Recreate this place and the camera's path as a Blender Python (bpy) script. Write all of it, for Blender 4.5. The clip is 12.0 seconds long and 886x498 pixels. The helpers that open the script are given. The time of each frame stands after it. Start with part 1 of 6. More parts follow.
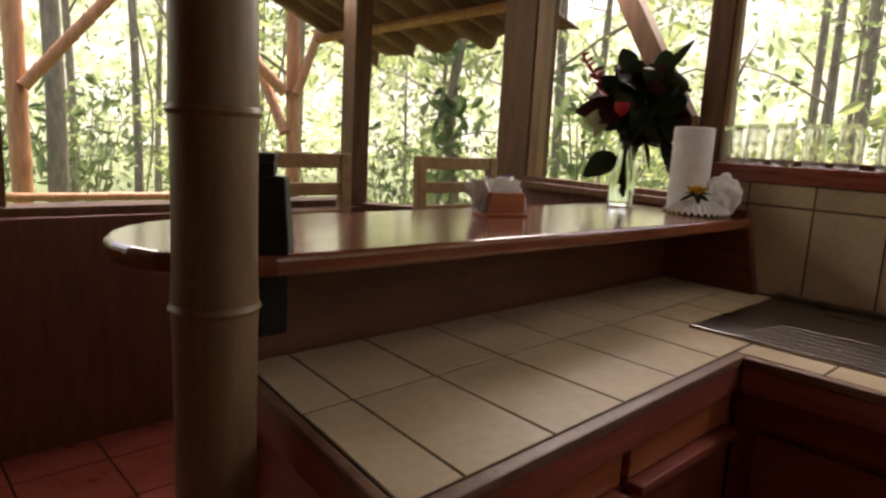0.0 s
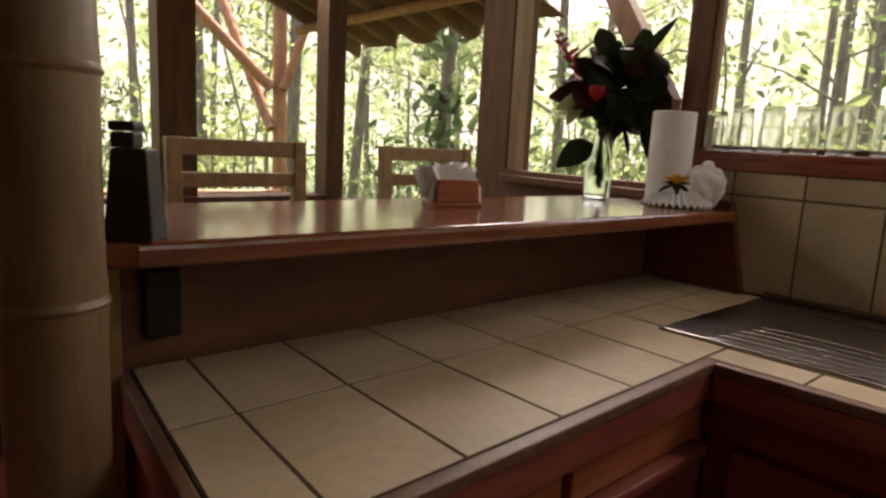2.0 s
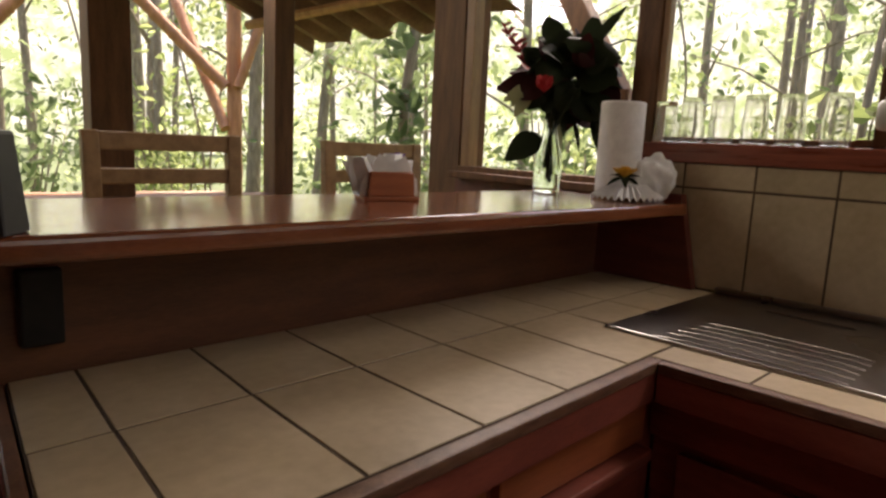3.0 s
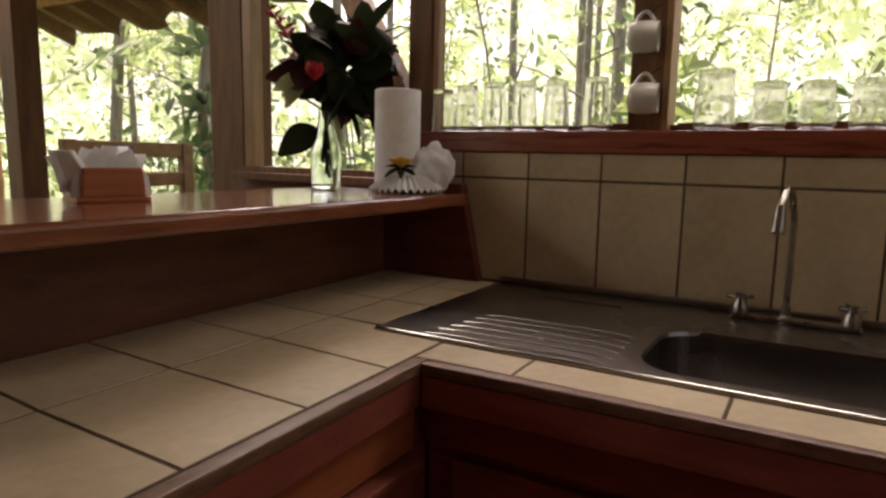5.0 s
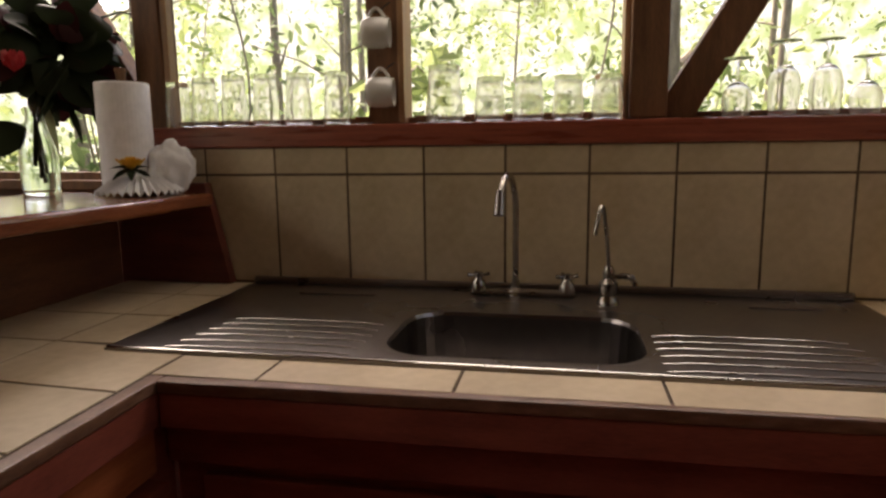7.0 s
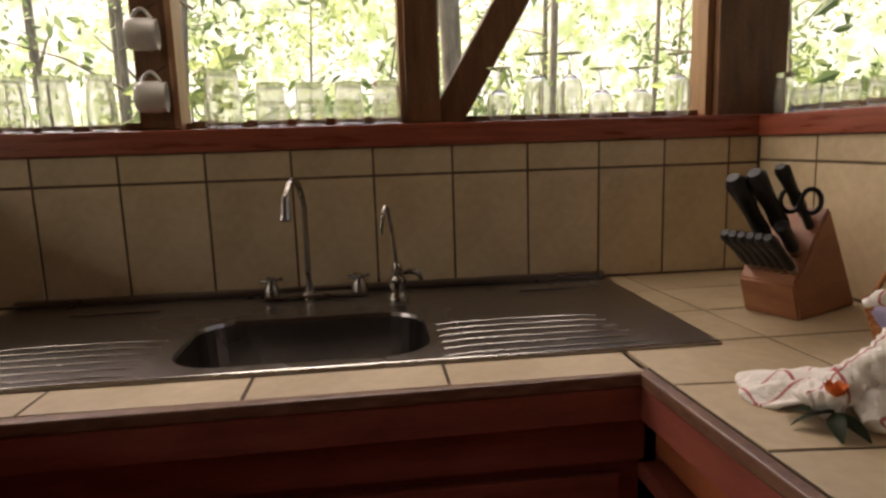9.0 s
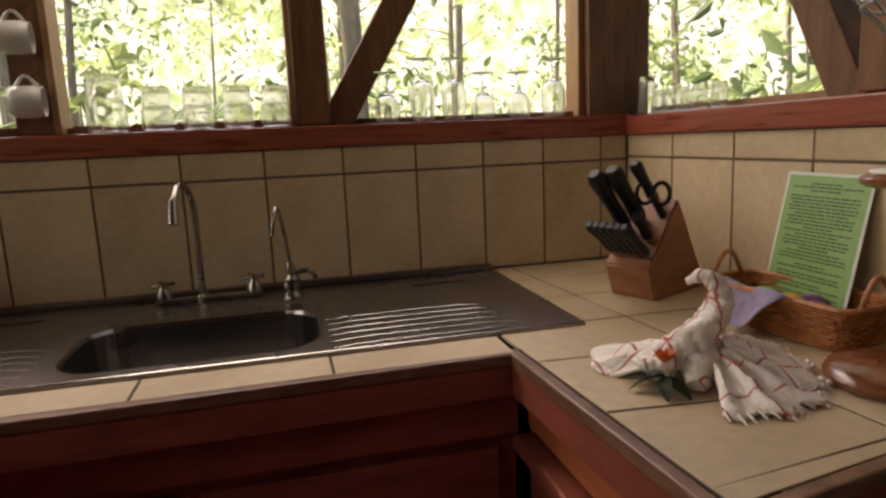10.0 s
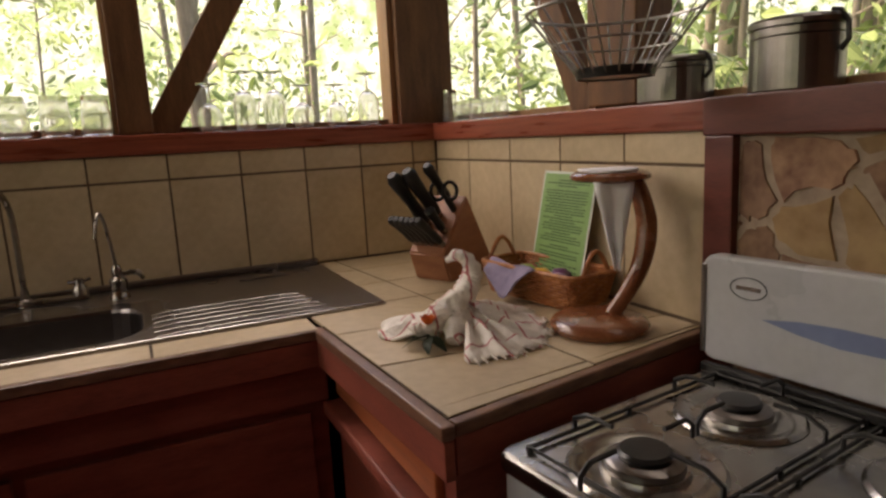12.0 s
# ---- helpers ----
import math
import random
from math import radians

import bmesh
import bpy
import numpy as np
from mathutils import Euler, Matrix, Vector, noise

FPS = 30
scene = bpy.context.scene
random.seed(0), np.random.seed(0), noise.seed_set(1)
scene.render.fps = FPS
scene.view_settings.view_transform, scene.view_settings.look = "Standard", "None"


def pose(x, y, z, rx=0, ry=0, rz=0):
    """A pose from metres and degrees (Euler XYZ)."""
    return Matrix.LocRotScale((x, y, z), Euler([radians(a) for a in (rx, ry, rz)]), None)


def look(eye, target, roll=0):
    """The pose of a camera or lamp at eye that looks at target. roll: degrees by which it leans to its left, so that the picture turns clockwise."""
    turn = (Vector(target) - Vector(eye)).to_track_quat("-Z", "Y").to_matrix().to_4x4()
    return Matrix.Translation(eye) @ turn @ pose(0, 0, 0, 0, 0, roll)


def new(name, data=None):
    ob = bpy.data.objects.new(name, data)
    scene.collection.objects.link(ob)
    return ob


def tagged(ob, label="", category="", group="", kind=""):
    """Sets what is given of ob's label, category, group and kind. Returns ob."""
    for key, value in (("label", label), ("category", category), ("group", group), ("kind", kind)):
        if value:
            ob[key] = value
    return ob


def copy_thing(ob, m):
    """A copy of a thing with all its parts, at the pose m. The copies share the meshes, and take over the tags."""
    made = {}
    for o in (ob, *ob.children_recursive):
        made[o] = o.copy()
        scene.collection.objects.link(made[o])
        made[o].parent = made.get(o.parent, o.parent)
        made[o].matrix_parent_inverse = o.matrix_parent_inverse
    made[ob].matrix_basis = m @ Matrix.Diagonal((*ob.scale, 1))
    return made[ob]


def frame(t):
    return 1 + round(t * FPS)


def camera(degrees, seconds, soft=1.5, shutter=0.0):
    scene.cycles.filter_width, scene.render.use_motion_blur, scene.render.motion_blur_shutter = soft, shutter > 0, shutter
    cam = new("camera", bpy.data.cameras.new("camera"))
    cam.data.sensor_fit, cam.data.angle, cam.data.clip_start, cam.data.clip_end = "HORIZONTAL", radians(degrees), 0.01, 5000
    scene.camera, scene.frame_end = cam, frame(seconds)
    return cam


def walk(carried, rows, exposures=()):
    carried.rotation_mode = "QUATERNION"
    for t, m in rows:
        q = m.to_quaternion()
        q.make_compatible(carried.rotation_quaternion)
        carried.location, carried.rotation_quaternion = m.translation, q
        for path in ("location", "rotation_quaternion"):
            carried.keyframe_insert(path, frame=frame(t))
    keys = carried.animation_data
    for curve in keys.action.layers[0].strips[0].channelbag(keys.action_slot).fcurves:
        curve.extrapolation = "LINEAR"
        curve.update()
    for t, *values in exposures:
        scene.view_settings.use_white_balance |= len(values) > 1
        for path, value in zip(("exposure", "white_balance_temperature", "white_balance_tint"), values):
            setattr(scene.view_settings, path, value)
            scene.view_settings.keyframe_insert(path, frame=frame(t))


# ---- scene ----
cam = camera(69.6, 12.0, soft=2.6)
PATH = [
    (0, (-0.227, -0.068, 1.354), (1.118, 1.374, 1.02), 3.1),
    (0.5, (-0.163, -0.06, 1.346), (1.177, 1.385, 1.007), 3.3),
    (1, (-0.099, -0.062, 1.335), (1.234, 1.39, 0.999), 3.1),
    (1.5, (-0.042, -0.062, 1.324), (1.286, 1.396, 0.99), 3.1),
    (2, (0.004, -0.058, 1.313), (1.328, 1.403, 0.984), 3.0),
    (2.5, (0.069, -0.051, 1.3), (1.412, 1.395, 0.976), 2.9),
    (4.5, (0.301, -0.065, 1.26), (1.925, 1.067, 0.97), 1.6),
    (5, (0.348, -0.089, 1.255), (2.054, 0.915, 0.971), 1.1),
    (5.5, (0.372, -0.134, 1.267), (2.142, 0.749, 0.969), 0.3),
    (6, (0.39, -0.138, 1.253), (2.235, 0.578, 0.967), -0.1),
    (6.5, (0.385, -0.158, 1.261), (2.283, 0.396, 0.96), -0.5),
    (7, (0.372, -0.164, 1.268), (2.311, 0.212, 0.954), -0.7),
    (8.8, (0.344, -0.2, 1.266), (2.311, -0.372, 0.948), -1.3),
    (9, (0.331, -0.212, 1.274), (2.293, -0.426, 0.952), -1.8),
    (9.5, (0.3, -0.234, 1.275), (2.242, -0.581, 0.944), -2.1),
    (10, (0.247, -0.262, 1.279), (2.161, -0.733, 0.943), -2.5),
    (10.5, (0.198, -0.307, 1.279), (2.088, -0.867, 0.945), -3.0),
    (11, (0.137, -0.333, 1.279), (1.999, -0.982, 0.945), -3.1),
    (11.5, (0.069, -0.334, 1.282), (1.892, -1.085, 0.943), -3.0),
    (12, (0.002, -0.321, 1.286), (1.775, -1.178, 0.936), -2.9),
]
walk(cam, [(t, look(eye, target, roll)) for t, eye, target, roll in PATH], exposures=[(0.0, 1.92, 7050, 23), (6.0, 1.95, 7050, 23), (12.0, 2.02, 7050, 23)])

# ---- light ----
SUN_AZ, SUN_EL = radians(48), radians(60)
world = bpy.data.worlds.new("world")
scene.world = world
world.use_nodes = True
wn = world.node_tree.nodes
sky = wn.new("ShaderNodeTexSky")
sky.sky_type, sky.sun_disc = "NISHITA", False
sky.sun_elevation, sky.sun_rotation = SUN_EL, SUN_AZ
sky.air_density, sky.dust_density = 1.0, 6.0
world.node_tree.links.new(sky.outputs[0], wn["Background"].inputs[0])
wn["Background"].inputs[1].default_value = 0.15
sun_data = bpy.data.lights.new("sun", "SUN")
sun_data.energy, sun_data.angle, sun_data.color = 3.2, radians(3), (1.0, 0.93, 0.8)
sun = new("sun", sun_data)
sun.matrix_world = look((0, 0, 0), (-math.sin(SUN_AZ) * math.cos(SUN_EL), -math.cos(SUN_AZ) * math.cos(SUN_EL), -math.sin(SUN_EL)))
# the sky's light in the upper parts of the window openings: place, aim, width, height, watts
for at, aim, wide, high, watts in (((2.12, -0.35, 2.14), (0.9, -0.7, 0.9), 1.5, 0.4, 3.1), ((2.22, 1.45, 2.14), (0.9, -0.4, 0.9), 0.8, 0.4, 3.2),
                                   ((0.6, 2.96, 2.2), (0.9, -1.0, 0.9), 2.4, 0.28, 3.4), ((0.8, -1.40, 2.14), (0.8, 0.2, 0.8), 1.6, 0.4, 0.5)):
    day = bpy.data.lights.new("daylight", "AREA")
    day.shape, day.size, day.size_y, day.energy, day.color = "RECTANGLE", wide, high, watts, (1.0, 0.95, 0.82)
    new("daylight", day).matrix_world = look(at, aim)

# ---- materials ----
def nodes_of(name):
    m = bpy.data.materials.new(name)
    m.use_nodes = True
    return m, m.node_tree.nodes, m.node_tree.links, m.node_tree.nodes["Principled BSDF"]


def surface(name, dark, light, rough=0.6, scale=8.0, stretch=(1, 1, 1), bump=0.15, metal=0.0, coat=0.0, vary=0.0, fine=60.0, spec=0.5):
    """Two scales of noise between two colours, with relief. stretch: the grain's way, in the object's own metres."""
    m, n, l, b = nodes_of(name)
    tc, mp = n.new("ShaderNodeTexCoord"), n.new("ShaderNodeMapping")
    mp.inputs["Scale"].default_value = stretch
    l.new(tc.outputs["Object"], mp.inputs[0])
    big, small = n.new("ShaderNodeTexNoise"), n.new("ShaderNodeTexNoise")
    for node, s, d in ((big, scale, 5), (small, fine, 4)):
        node.inputs["Scale"].default_value, node.inputs["Detail"].default_value = s, d
        l.new(mp.outputs[0], node.inputs["Vector"])
    mix = n.new("ShaderNodeMath")
    mix.operation = "MULTIPLY_ADD"
    l.new(small.outputs[0], mix.inputs[0])
    mix.inputs[1].default_value = 0.45
    l.new(big.outputs[0], mix.inputs[2])
    ramp = n.new("ShaderNodeValToRGB")
    e = ramp.color_ramp.elements
    e[0].position, e[0].color = 0.5, (*dark, 1)
    e[1].position, e[1].color = 0.95, (*light, 1)
    l.new(mix.outputs[0], ramp.inputs[0])
    out = ramp.outputs[0]
    if vary:
        info, hsv, mr = n.new("ShaderNodeObjectInfo"), n.new("ShaderNodeHueSaturation"), n.new("ShaderNodeMapRange")
        l.new(info.outputs["Random"], mr.inputs[0])
        mr.inputs["To Min"].default_value, mr.inputs["To Max"].default_value = 1 - vary, 1 + vary
        l.new(mr.outputs[0], hsv.inputs["Value"])
        l.new(out, hsv.inputs["Color"])
        out = hsv.outputs[0]
    l.new(out, b.inputs["Base Color"])
    rr = n.new("ShaderNodeMapRange")
    l.new(big.outputs[0], rr.inputs[0])
    rr.inputs["To Min"].default_value, rr.inputs["To Max"].default_value = max(0.02, rough - 0.12), min(1, rough + 0.12)
    l.new(rr.outputs[0], b.inputs["Roughness"])
    b.inputs["Metallic"].default_value = metal
    b.inputs["Coat Weight"].default_value = coat
    b.inputs["Coat Roughness"].default_value = 0.12
    b.inputs["Specular IOR Level"].default_value = spec
    if bump:
        bp = n.new("ShaderNodeBump")
        bp.inputs["Strength"].default_value, bp.inputs["Distance"].default_value = bump, 0.004
        l.new(mix.outputs[0], bp.inputs["Height"])
        l.new(bp.outputs[0], b.inputs["Normal"])
    return m


def clear(name, tint=(1, 1, 1), rough=0.0, ior=1.45, glare_veil=0.0):
    m, n, l, b = nodes_of(name)
    b.inputs["Base Color"].default_value = (*tint, 1)
    b.inputs["Transmission Weight"].default_value = 1 - glare_veil
    b.inputs["Roughness"].default_value, b.inputs["IOR"].default_value = rough, ior
    return m


def leafy(name, dark, light, through_light):
    """A leaf that lets some light through; each island of the mesh has a tone of its own."""
    m, n, l, b = nodes_of(name)
    geo, ramp = n.new("ShaderNodeNewGeometry"), n.new("ShaderNodeValToRGB")
    e = ramp.color_ramp.elements
    e[0].color, e[1].color = (*dark, 1), (*light, 1)
    l.new(geo.outputs["Random Per Island"], ramp.inputs[0])
    l.new(ramp.outputs[0], b.inputs["Base Color"])
    b.inputs["Roughness"].default_value = 0.5
    b.inputs["Specular IOR Level"].default_value = 0.25
    tr, add = n.new("ShaderNodeBsdfTranslucent"), n.new("ShaderNodeMixShader")
    hsv = n.new("ShaderNodeHueSaturation")
    hsv.inputs["Value"].default_value = 1.6
    l.new(ramp.outputs[0], hsv.inputs["Color"])
    l.new(hsv.outputs[0], tr.inputs[0])
    add.inputs[0].default_value = through_light
    l.new(b.outputs[0], add.inputs[1])
    l.new(tr.outputs[0], add.inputs[2])
    l.new(add.outputs[0], n["Material Output"].inputs[0])
    return m


TILE = surface("beige_tile", (0.42, 0.325, 0.2), (0.57, 0.46, 0.305), 0.46, 5, bump=0.05, vary=0.06, fine=40)
GROUT = surface("brown_grout", (0.05, 0.033, 0.022), (0.095, 0.065, 0.042), 0.95, 20)
MORTAR = surface("grey_mortar", (0.24, 0.18, 0.13), (0.38, 0.3, 0.22), 0.9, 25, bump=0.4)
RED_WOOD = surface("red_stained_wood", (0.18, 0.045, 0.031), (0.34, 0.092, 0.06), 0.42, 6, (1, 1, 5), 0.12)
LEDGE_WOOD = surface("red_ledge_wood", (0.16, 0.034, 0.02), (0.32, 0.085, 0.047), 0.3, 5, (1, 1, 14), 0.12)
DRAWER_WOOD = surface("orange_red_wood", (0.3, 0.08, 0.03), (0.46, 0.145, 0.055), 0.4, 5, (1, 1, 9), 0.1)
TRIM_WOOD = surface("brown_edge_wood", (0.11, 0.05, 0.028), (0.24, 0.13, 0.08), 0.4, 7, (3, 3, 14), 0.2)
BAR_WOOD = surface("varnished_red_bar_wood", (0.13, 0.036, 0.016), (0.27, 0.085, 0.036), 0.2, 4, (1, 7, 7), 0.05, coat=0.6)
PANEL_WOOD = surface("knotty_brown_panel", (0.09, 0.03, 0.016), (0.2, 0.075, 0.036), 0.5, 4, (1, 6, 6), 0.12)
POST_WOOD = surface("brown_post_wood", (0.085, 0.038, 0.017), (0.2, 0.098, 0.045), 0.6, 5, (6, 6, 1), 0.2, spec=0.3)
FRAME_WOOD = surface("golden_frame_wood", (0.2, 0.1, 0.042), (0.35, 0.195, 0.088), 0.5, 5, (6, 6, 1), 0.15)
DARK_WALL = surface("dark_red_boards", (0.1, 0.03, 0.018), (0.18, 0.06, 0.035), 0.6, 4, (7, 7, 1), 0.15)
CHAIR_WOOD = surface("pale_tan_wood", (0.2, 0.11, 0.045), (0.35, 0.21, 0.095), 0.5, 6, (5, 5, 5), 0.1)
BAMBOO = surface("brown_bamboo", (0.13, 0.075, 0.037), (0.24, 0.15, 0.075), 0.42, 6, (5, 5, 0.6), 0.08)
BAMBOO_OUT = surface("orange_bamboo", (0.3, 0.13, 0.05), (0.5, 0.25, 0.11), 0.5, 6, (5, 5, 0.8), 0.1)
RED_TILE = surface("red_floor_tile", (0.24, 0.045, 0.03), (0.36, 0.09, 0.055), 0.3, 6, bump=0.08, vary=0.08)
STEEL = surface("brushed_steel", (0.23, 0.21, 0.2), (0.31, 0.285, 0.27), 0.3, 1.5, (1, 1, 1), 0.01, metal=1.0)
# brighter steel that colours highlight lines into the ribs and front lip
RIB_STEEL = surface("highlight_bright_steel", (0.4, 0.385, 0.37), (0.52, 0.5, 0.475), 0.24, 8, bump=0.0, metal=1.0)
CHROME = surface("dull_nickel", (0.22, 0.2, 0.175), (0.34, 0.315, 0.28), 0.28, 10, bump=0.0, metal=1.0)
# a thin white veil in the glass stands in for bright sky reflections
GLASS = clear("drinking_glass", (0.99, 0.99, 0.98), 0.0, glare_veil=0.06)
WALL_GROUT = surface("pale_brown_grout", (0.09, 0.06, 0.038), (0.16, 0.11, 0.07), 0.95, 20)
DEEP_RED = surface("deep_red_beam_wood", (0.09, 0.02, 0.014), (0.17, 0.042, 0.027), 0.4, 6, (1, 1, 5), 0.12)
BOTTLE_GLASS = clear("bottle_glass", (0.93, 0.98, 0.95))
WATER = clear("water", ior=1.33)
BLACK = surface("black_plastic", (0.006, 0.006, 0.007), (0.016, 0.015, 0.016), 0.45, 20, bump=0.05, spec=0.3)
IRON = surface("black_enamel_iron", (0.008, 0.008, 0.008), (0.02, 0.02, 0.02), 0.35, 30, bump=0.1)
WHITE_CLAY = surface("white_glazed_clay", (0.5, 0.49, 0.45), (0.62, 0.61, 0.56), 0.25, 6, bump=0.02)
PAPER = surface("white_paper", (0.72, 0.72, 0.72), (0.82, 0.82, 0.82), 0.9, 30, bump=0.15)
ROOF_SHEET = surface("weathered_roof_sheet", (0.12, 0.06, 0.035), (0.26, 0.15, 0.09), 0.7, 4, (1, 1, 1), 0.2)
CEIL_WOOD = surface("ceiling_boards", (0.2, 0.11, 0.055), (0.32, 0.2, 0.1), 0.6, 4, (1, 8, 8), 0.15)
EARTH = surface("leaf_litter", (0.03, 0.05, 0.012), (0.08, 0.12, 0.03), 0.9, 1.5, bump=0.5)
BARK = surface("grey_brown_bark", (0.14, 0.11, 0.08), (0.34, 0.28, 0.2), 0.9, 5, (4, 4, 1), 0.5)
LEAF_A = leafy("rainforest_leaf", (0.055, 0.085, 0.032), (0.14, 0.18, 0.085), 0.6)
# far leaves: the haze of distance is mixed into their base colour
LEAF_FAR_HAZE = leafy("haze_tinted_far_leaf", (0.2, 0.25, 0.11), (0.42, 0.46, 0.27), 0.7)
# lighter copy of the leaf, with the sunlit look put into its colour
LEAF_B = leafy("sunlit_colour_leaf", (0.095, 0.135, 0.04), (0.25, 0.29, 0.12), 0.65)


def knots(m, scale=3.4):
    """Round dark knots in a board's colour."""
    n, l = m.node_tree.nodes, m.node_tree.links
    b = n["Principled BSDF"]
    was = b.inputs["Base Color"].links[0].from_socket
    tc, vo, ramp, mix = n.new("ShaderNodeTexCoord"), n.new("ShaderNodeTexVoronoi"), n.new("ShaderNodeValToRGB"), n.new("ShaderNodeMix")
    mp, warp, add = n.new("ShaderNodeMapping"), n.new("ShaderNodeTexNoise"), n.new("ShaderNodeVectorMath")
    mp.inputs["Scale"].default_value = (1.0, 0.2, 1.5)
    warp.inputs["Scale"].default_value = 6
    add.operation = "MULTIPLY_ADD"
    add.inputs[1].default_value = (0.06, 0.06, 0.06)
    l.new(tc.outputs["Object"], mp.inputs[0]), l.new(tc.outputs["Object"], warp.inputs["Vector"])
    l.new(warp.outputs["Color"], add.inputs[0]), l.new(mp.outputs[0], add.inputs[2]), l.new(add.outputs[0], vo.inputs["Vector"])
    vo.inputs["Scale"].default_value = scale
    l.new(vo.outputs["Distance"], ramp.inputs[0])
    e = ramp.color_ramp.elements
    e[0].position, e[0].color = 0.07, (0.85, 0.85, 0.85, 1)
    e[1].position, e[1].color = 0.17, (0, 0, 0, 1)
    mix.data_type = "RGBA"
    mix.inputs[7].default_value = (0.022, 0.009, 0.006, 1)
    l.new(ramp.outputs[0], mix.inputs[0]), l.new(was, mix.inputs[6]), l.new(mix.outputs[2], b.inputs["Base Color"])


knots(PANEL_WOOD)

# ---- building helpers ----
def mesh_of(name, bm, material, smooth=False):
    me = bpy.data.meshes.new(name)
    bmesh.ops.recalc_face_normals(bm, faces=bm.faces[:])
    bm.to_mesh(me)
    bm.free()
    me.materials.append(material)
    if smooth:
        me.shade_smooth()
        me.set_sharp_from_angle(angle=radians(40))
    return me


def part(name, bm, material, parent=None, label="", smooth=False):
    ob = new(name, mesh_of(name, bm, material, smooth))
    if parent:
        ob.parent = parent
    return tagged(ob, label)


def empty(name, label, category, m=None, group="", kind=""):
    ob = new(name)
    ob.empty_display_size = 0.05
    if m is not None:
        ob.matrix_world = m
    return tagged(ob, label, category, group, kind)


def box(x0, x1, y0, y1, z0, z1, bevel=0.0, bm=None):
    bm = bm or bmesh.new()
    r = bmesh.ops.create_cube(bm, size=1)
    bmesh.ops.scale(bm, vec=(x1 - x0, y1 - y0, z1 - z0), verts=r["verts"])
    bmesh.ops.translate(bm, vec=((x0 + x1) / 2, (y0 + y1) / 2, (z0 + z1) / 2), verts=r["verts"])
    if bevel:
        edges = list({e for v in r["verts"] for e in v.link_edges})
        bmesh.ops.bevel(bm, geom=edges, offset=bevel, segments=2, affect="EDGES", profile=0.6)
    return bm


def beam(p, q, wide, high, bevel=0.004, bm=None, up=(0, 0, 1)):
    """A squared timber from p to q; high lies nearest to up."""
    p, q = Vector(p), Vector(q)
    d = q - p
    u = Vector(up)
    if abs(d.normalized().dot(u)) > 0.98:
        u = Vector((1, 0, 0))
    side = d.cross(u).normalized()
    top = side.cross(d).normalized()
    m = Matrix((side, d.normalized(), top)).transposed().to_4x4()
    m.translation = (p + q) / 2
    own = box(-wide / 2, wide / 2, -d.length / 2, d.length / 2, -high / 2, high / 2, bevel)
    bmesh.ops.transform(own, matrix=m, verts=own.verts[:])
    if bm is None:
        return own
    me = bpy.data.meshes.new("t")
    own.to_mesh(me)
    own.free()
    bm.from_mesh(me)
    bpy.data.meshes.remove(me)
    return bm


def lathe(profile, steps=24, bm=None, at=(0, 0, 0)):
    """Turns (radius, height) pairs round z."""
    bm = bm or bmesh.new()
    rings = []
    for r, z in profile:
        if r < 1e-5:
            rings.append([bm.verts.new((at[0], at[1], at[2] + z))])
        else:
            rings.append([bm.verts.new((at[0] + r * math.cos(2 * math.pi * i / steps), at[1] + r * math.sin(2 * math.pi * i / steps), at[2] + z)) for i in range(steps)])
    for a, b in zip(rings, rings[1:]):
        for i in range(steps):
            j = (i + 1) % steps
            if len(a) == 1 and len(b) == 1:
                continue
            if len(a) == 1:
                bm.faces.new((a[0], b[i], b[j]))
            elif len(b) == 1:
                bm.faces.new((a[i], a[j], b[0]))
            else:
                bm.faces.new((a[i], a[j], b[j], b[i]))
    return bm


def tube(points, radius, steps=8, bm=None, closed=False):
    """A round bar through points; radius: a number or one for each point."""
    bm = bm or bmesh.new()
    pts = [Vector(p) for p in points]
    n = len(pts)
    rad = [radius] * n if isinstance(radius, (int, float)) else radius
    rings, side = [], None
    for i, p in enumerate(pts):
        a = pts[i - 1] if (i or closed) else p
        b = pts[(i + 1) % n] if (i < n - 1 or closed) else p
        d = (b - a).normalized()
        if side is None:
            side = d.orthogonal().normalized()
        side = (side - d * side.dot(d)).normalized()
        up = d.cross(side)
        rings.append([bm.verts.new(p + (side * math.cos(2 * math.pi * k / steps) + up * math.sin(2 * math.pi * k / steps)) * rad[i]) for k in range(steps)])
    pairs = list(zip(rings, rings[1:])) + ([(rings[-1], rings[0])] if closed else [])
    for a, b in pairs:
        for k in range(steps):
            bm.faces.new((a[k], a[(k + 1) % steps], b[(k + 1) % steps], b[k]))
    if not closed:
        bm.faces.new(rings[0])
        bm.faces.new(rings[-1])
    return bm


def arc(n, f):
    return [f(i / (n - 1)) for i in range(n)]


TILES = {}


def tile(parent, centre, sx, sy, turn, material=TILE, name="tile", thick=0.008):
    """One tile with a rounded arris, lying flat and then turned by the matrix turn; alike tiles share a mesh."""
    key = (round(sx, 3), round(sy, 3), material.name)
    if key not in TILES:
        TILES[key] = mesh_of(name, box(-sx / 2, sx / 2, -sy / 2, sy / 2, -thick, 0, 0.0012), material)
    ob = new(name, TILES[key])
    ob.parent = parent
    ob.matrix_local = Matrix.Translation(centre) @ turn @ pose(0, 0, 0, random.uniform(-0.15, 0.15), random.uniform(-0.15, 0.15), random.uniform(-0.12, 0.12))
    return ob


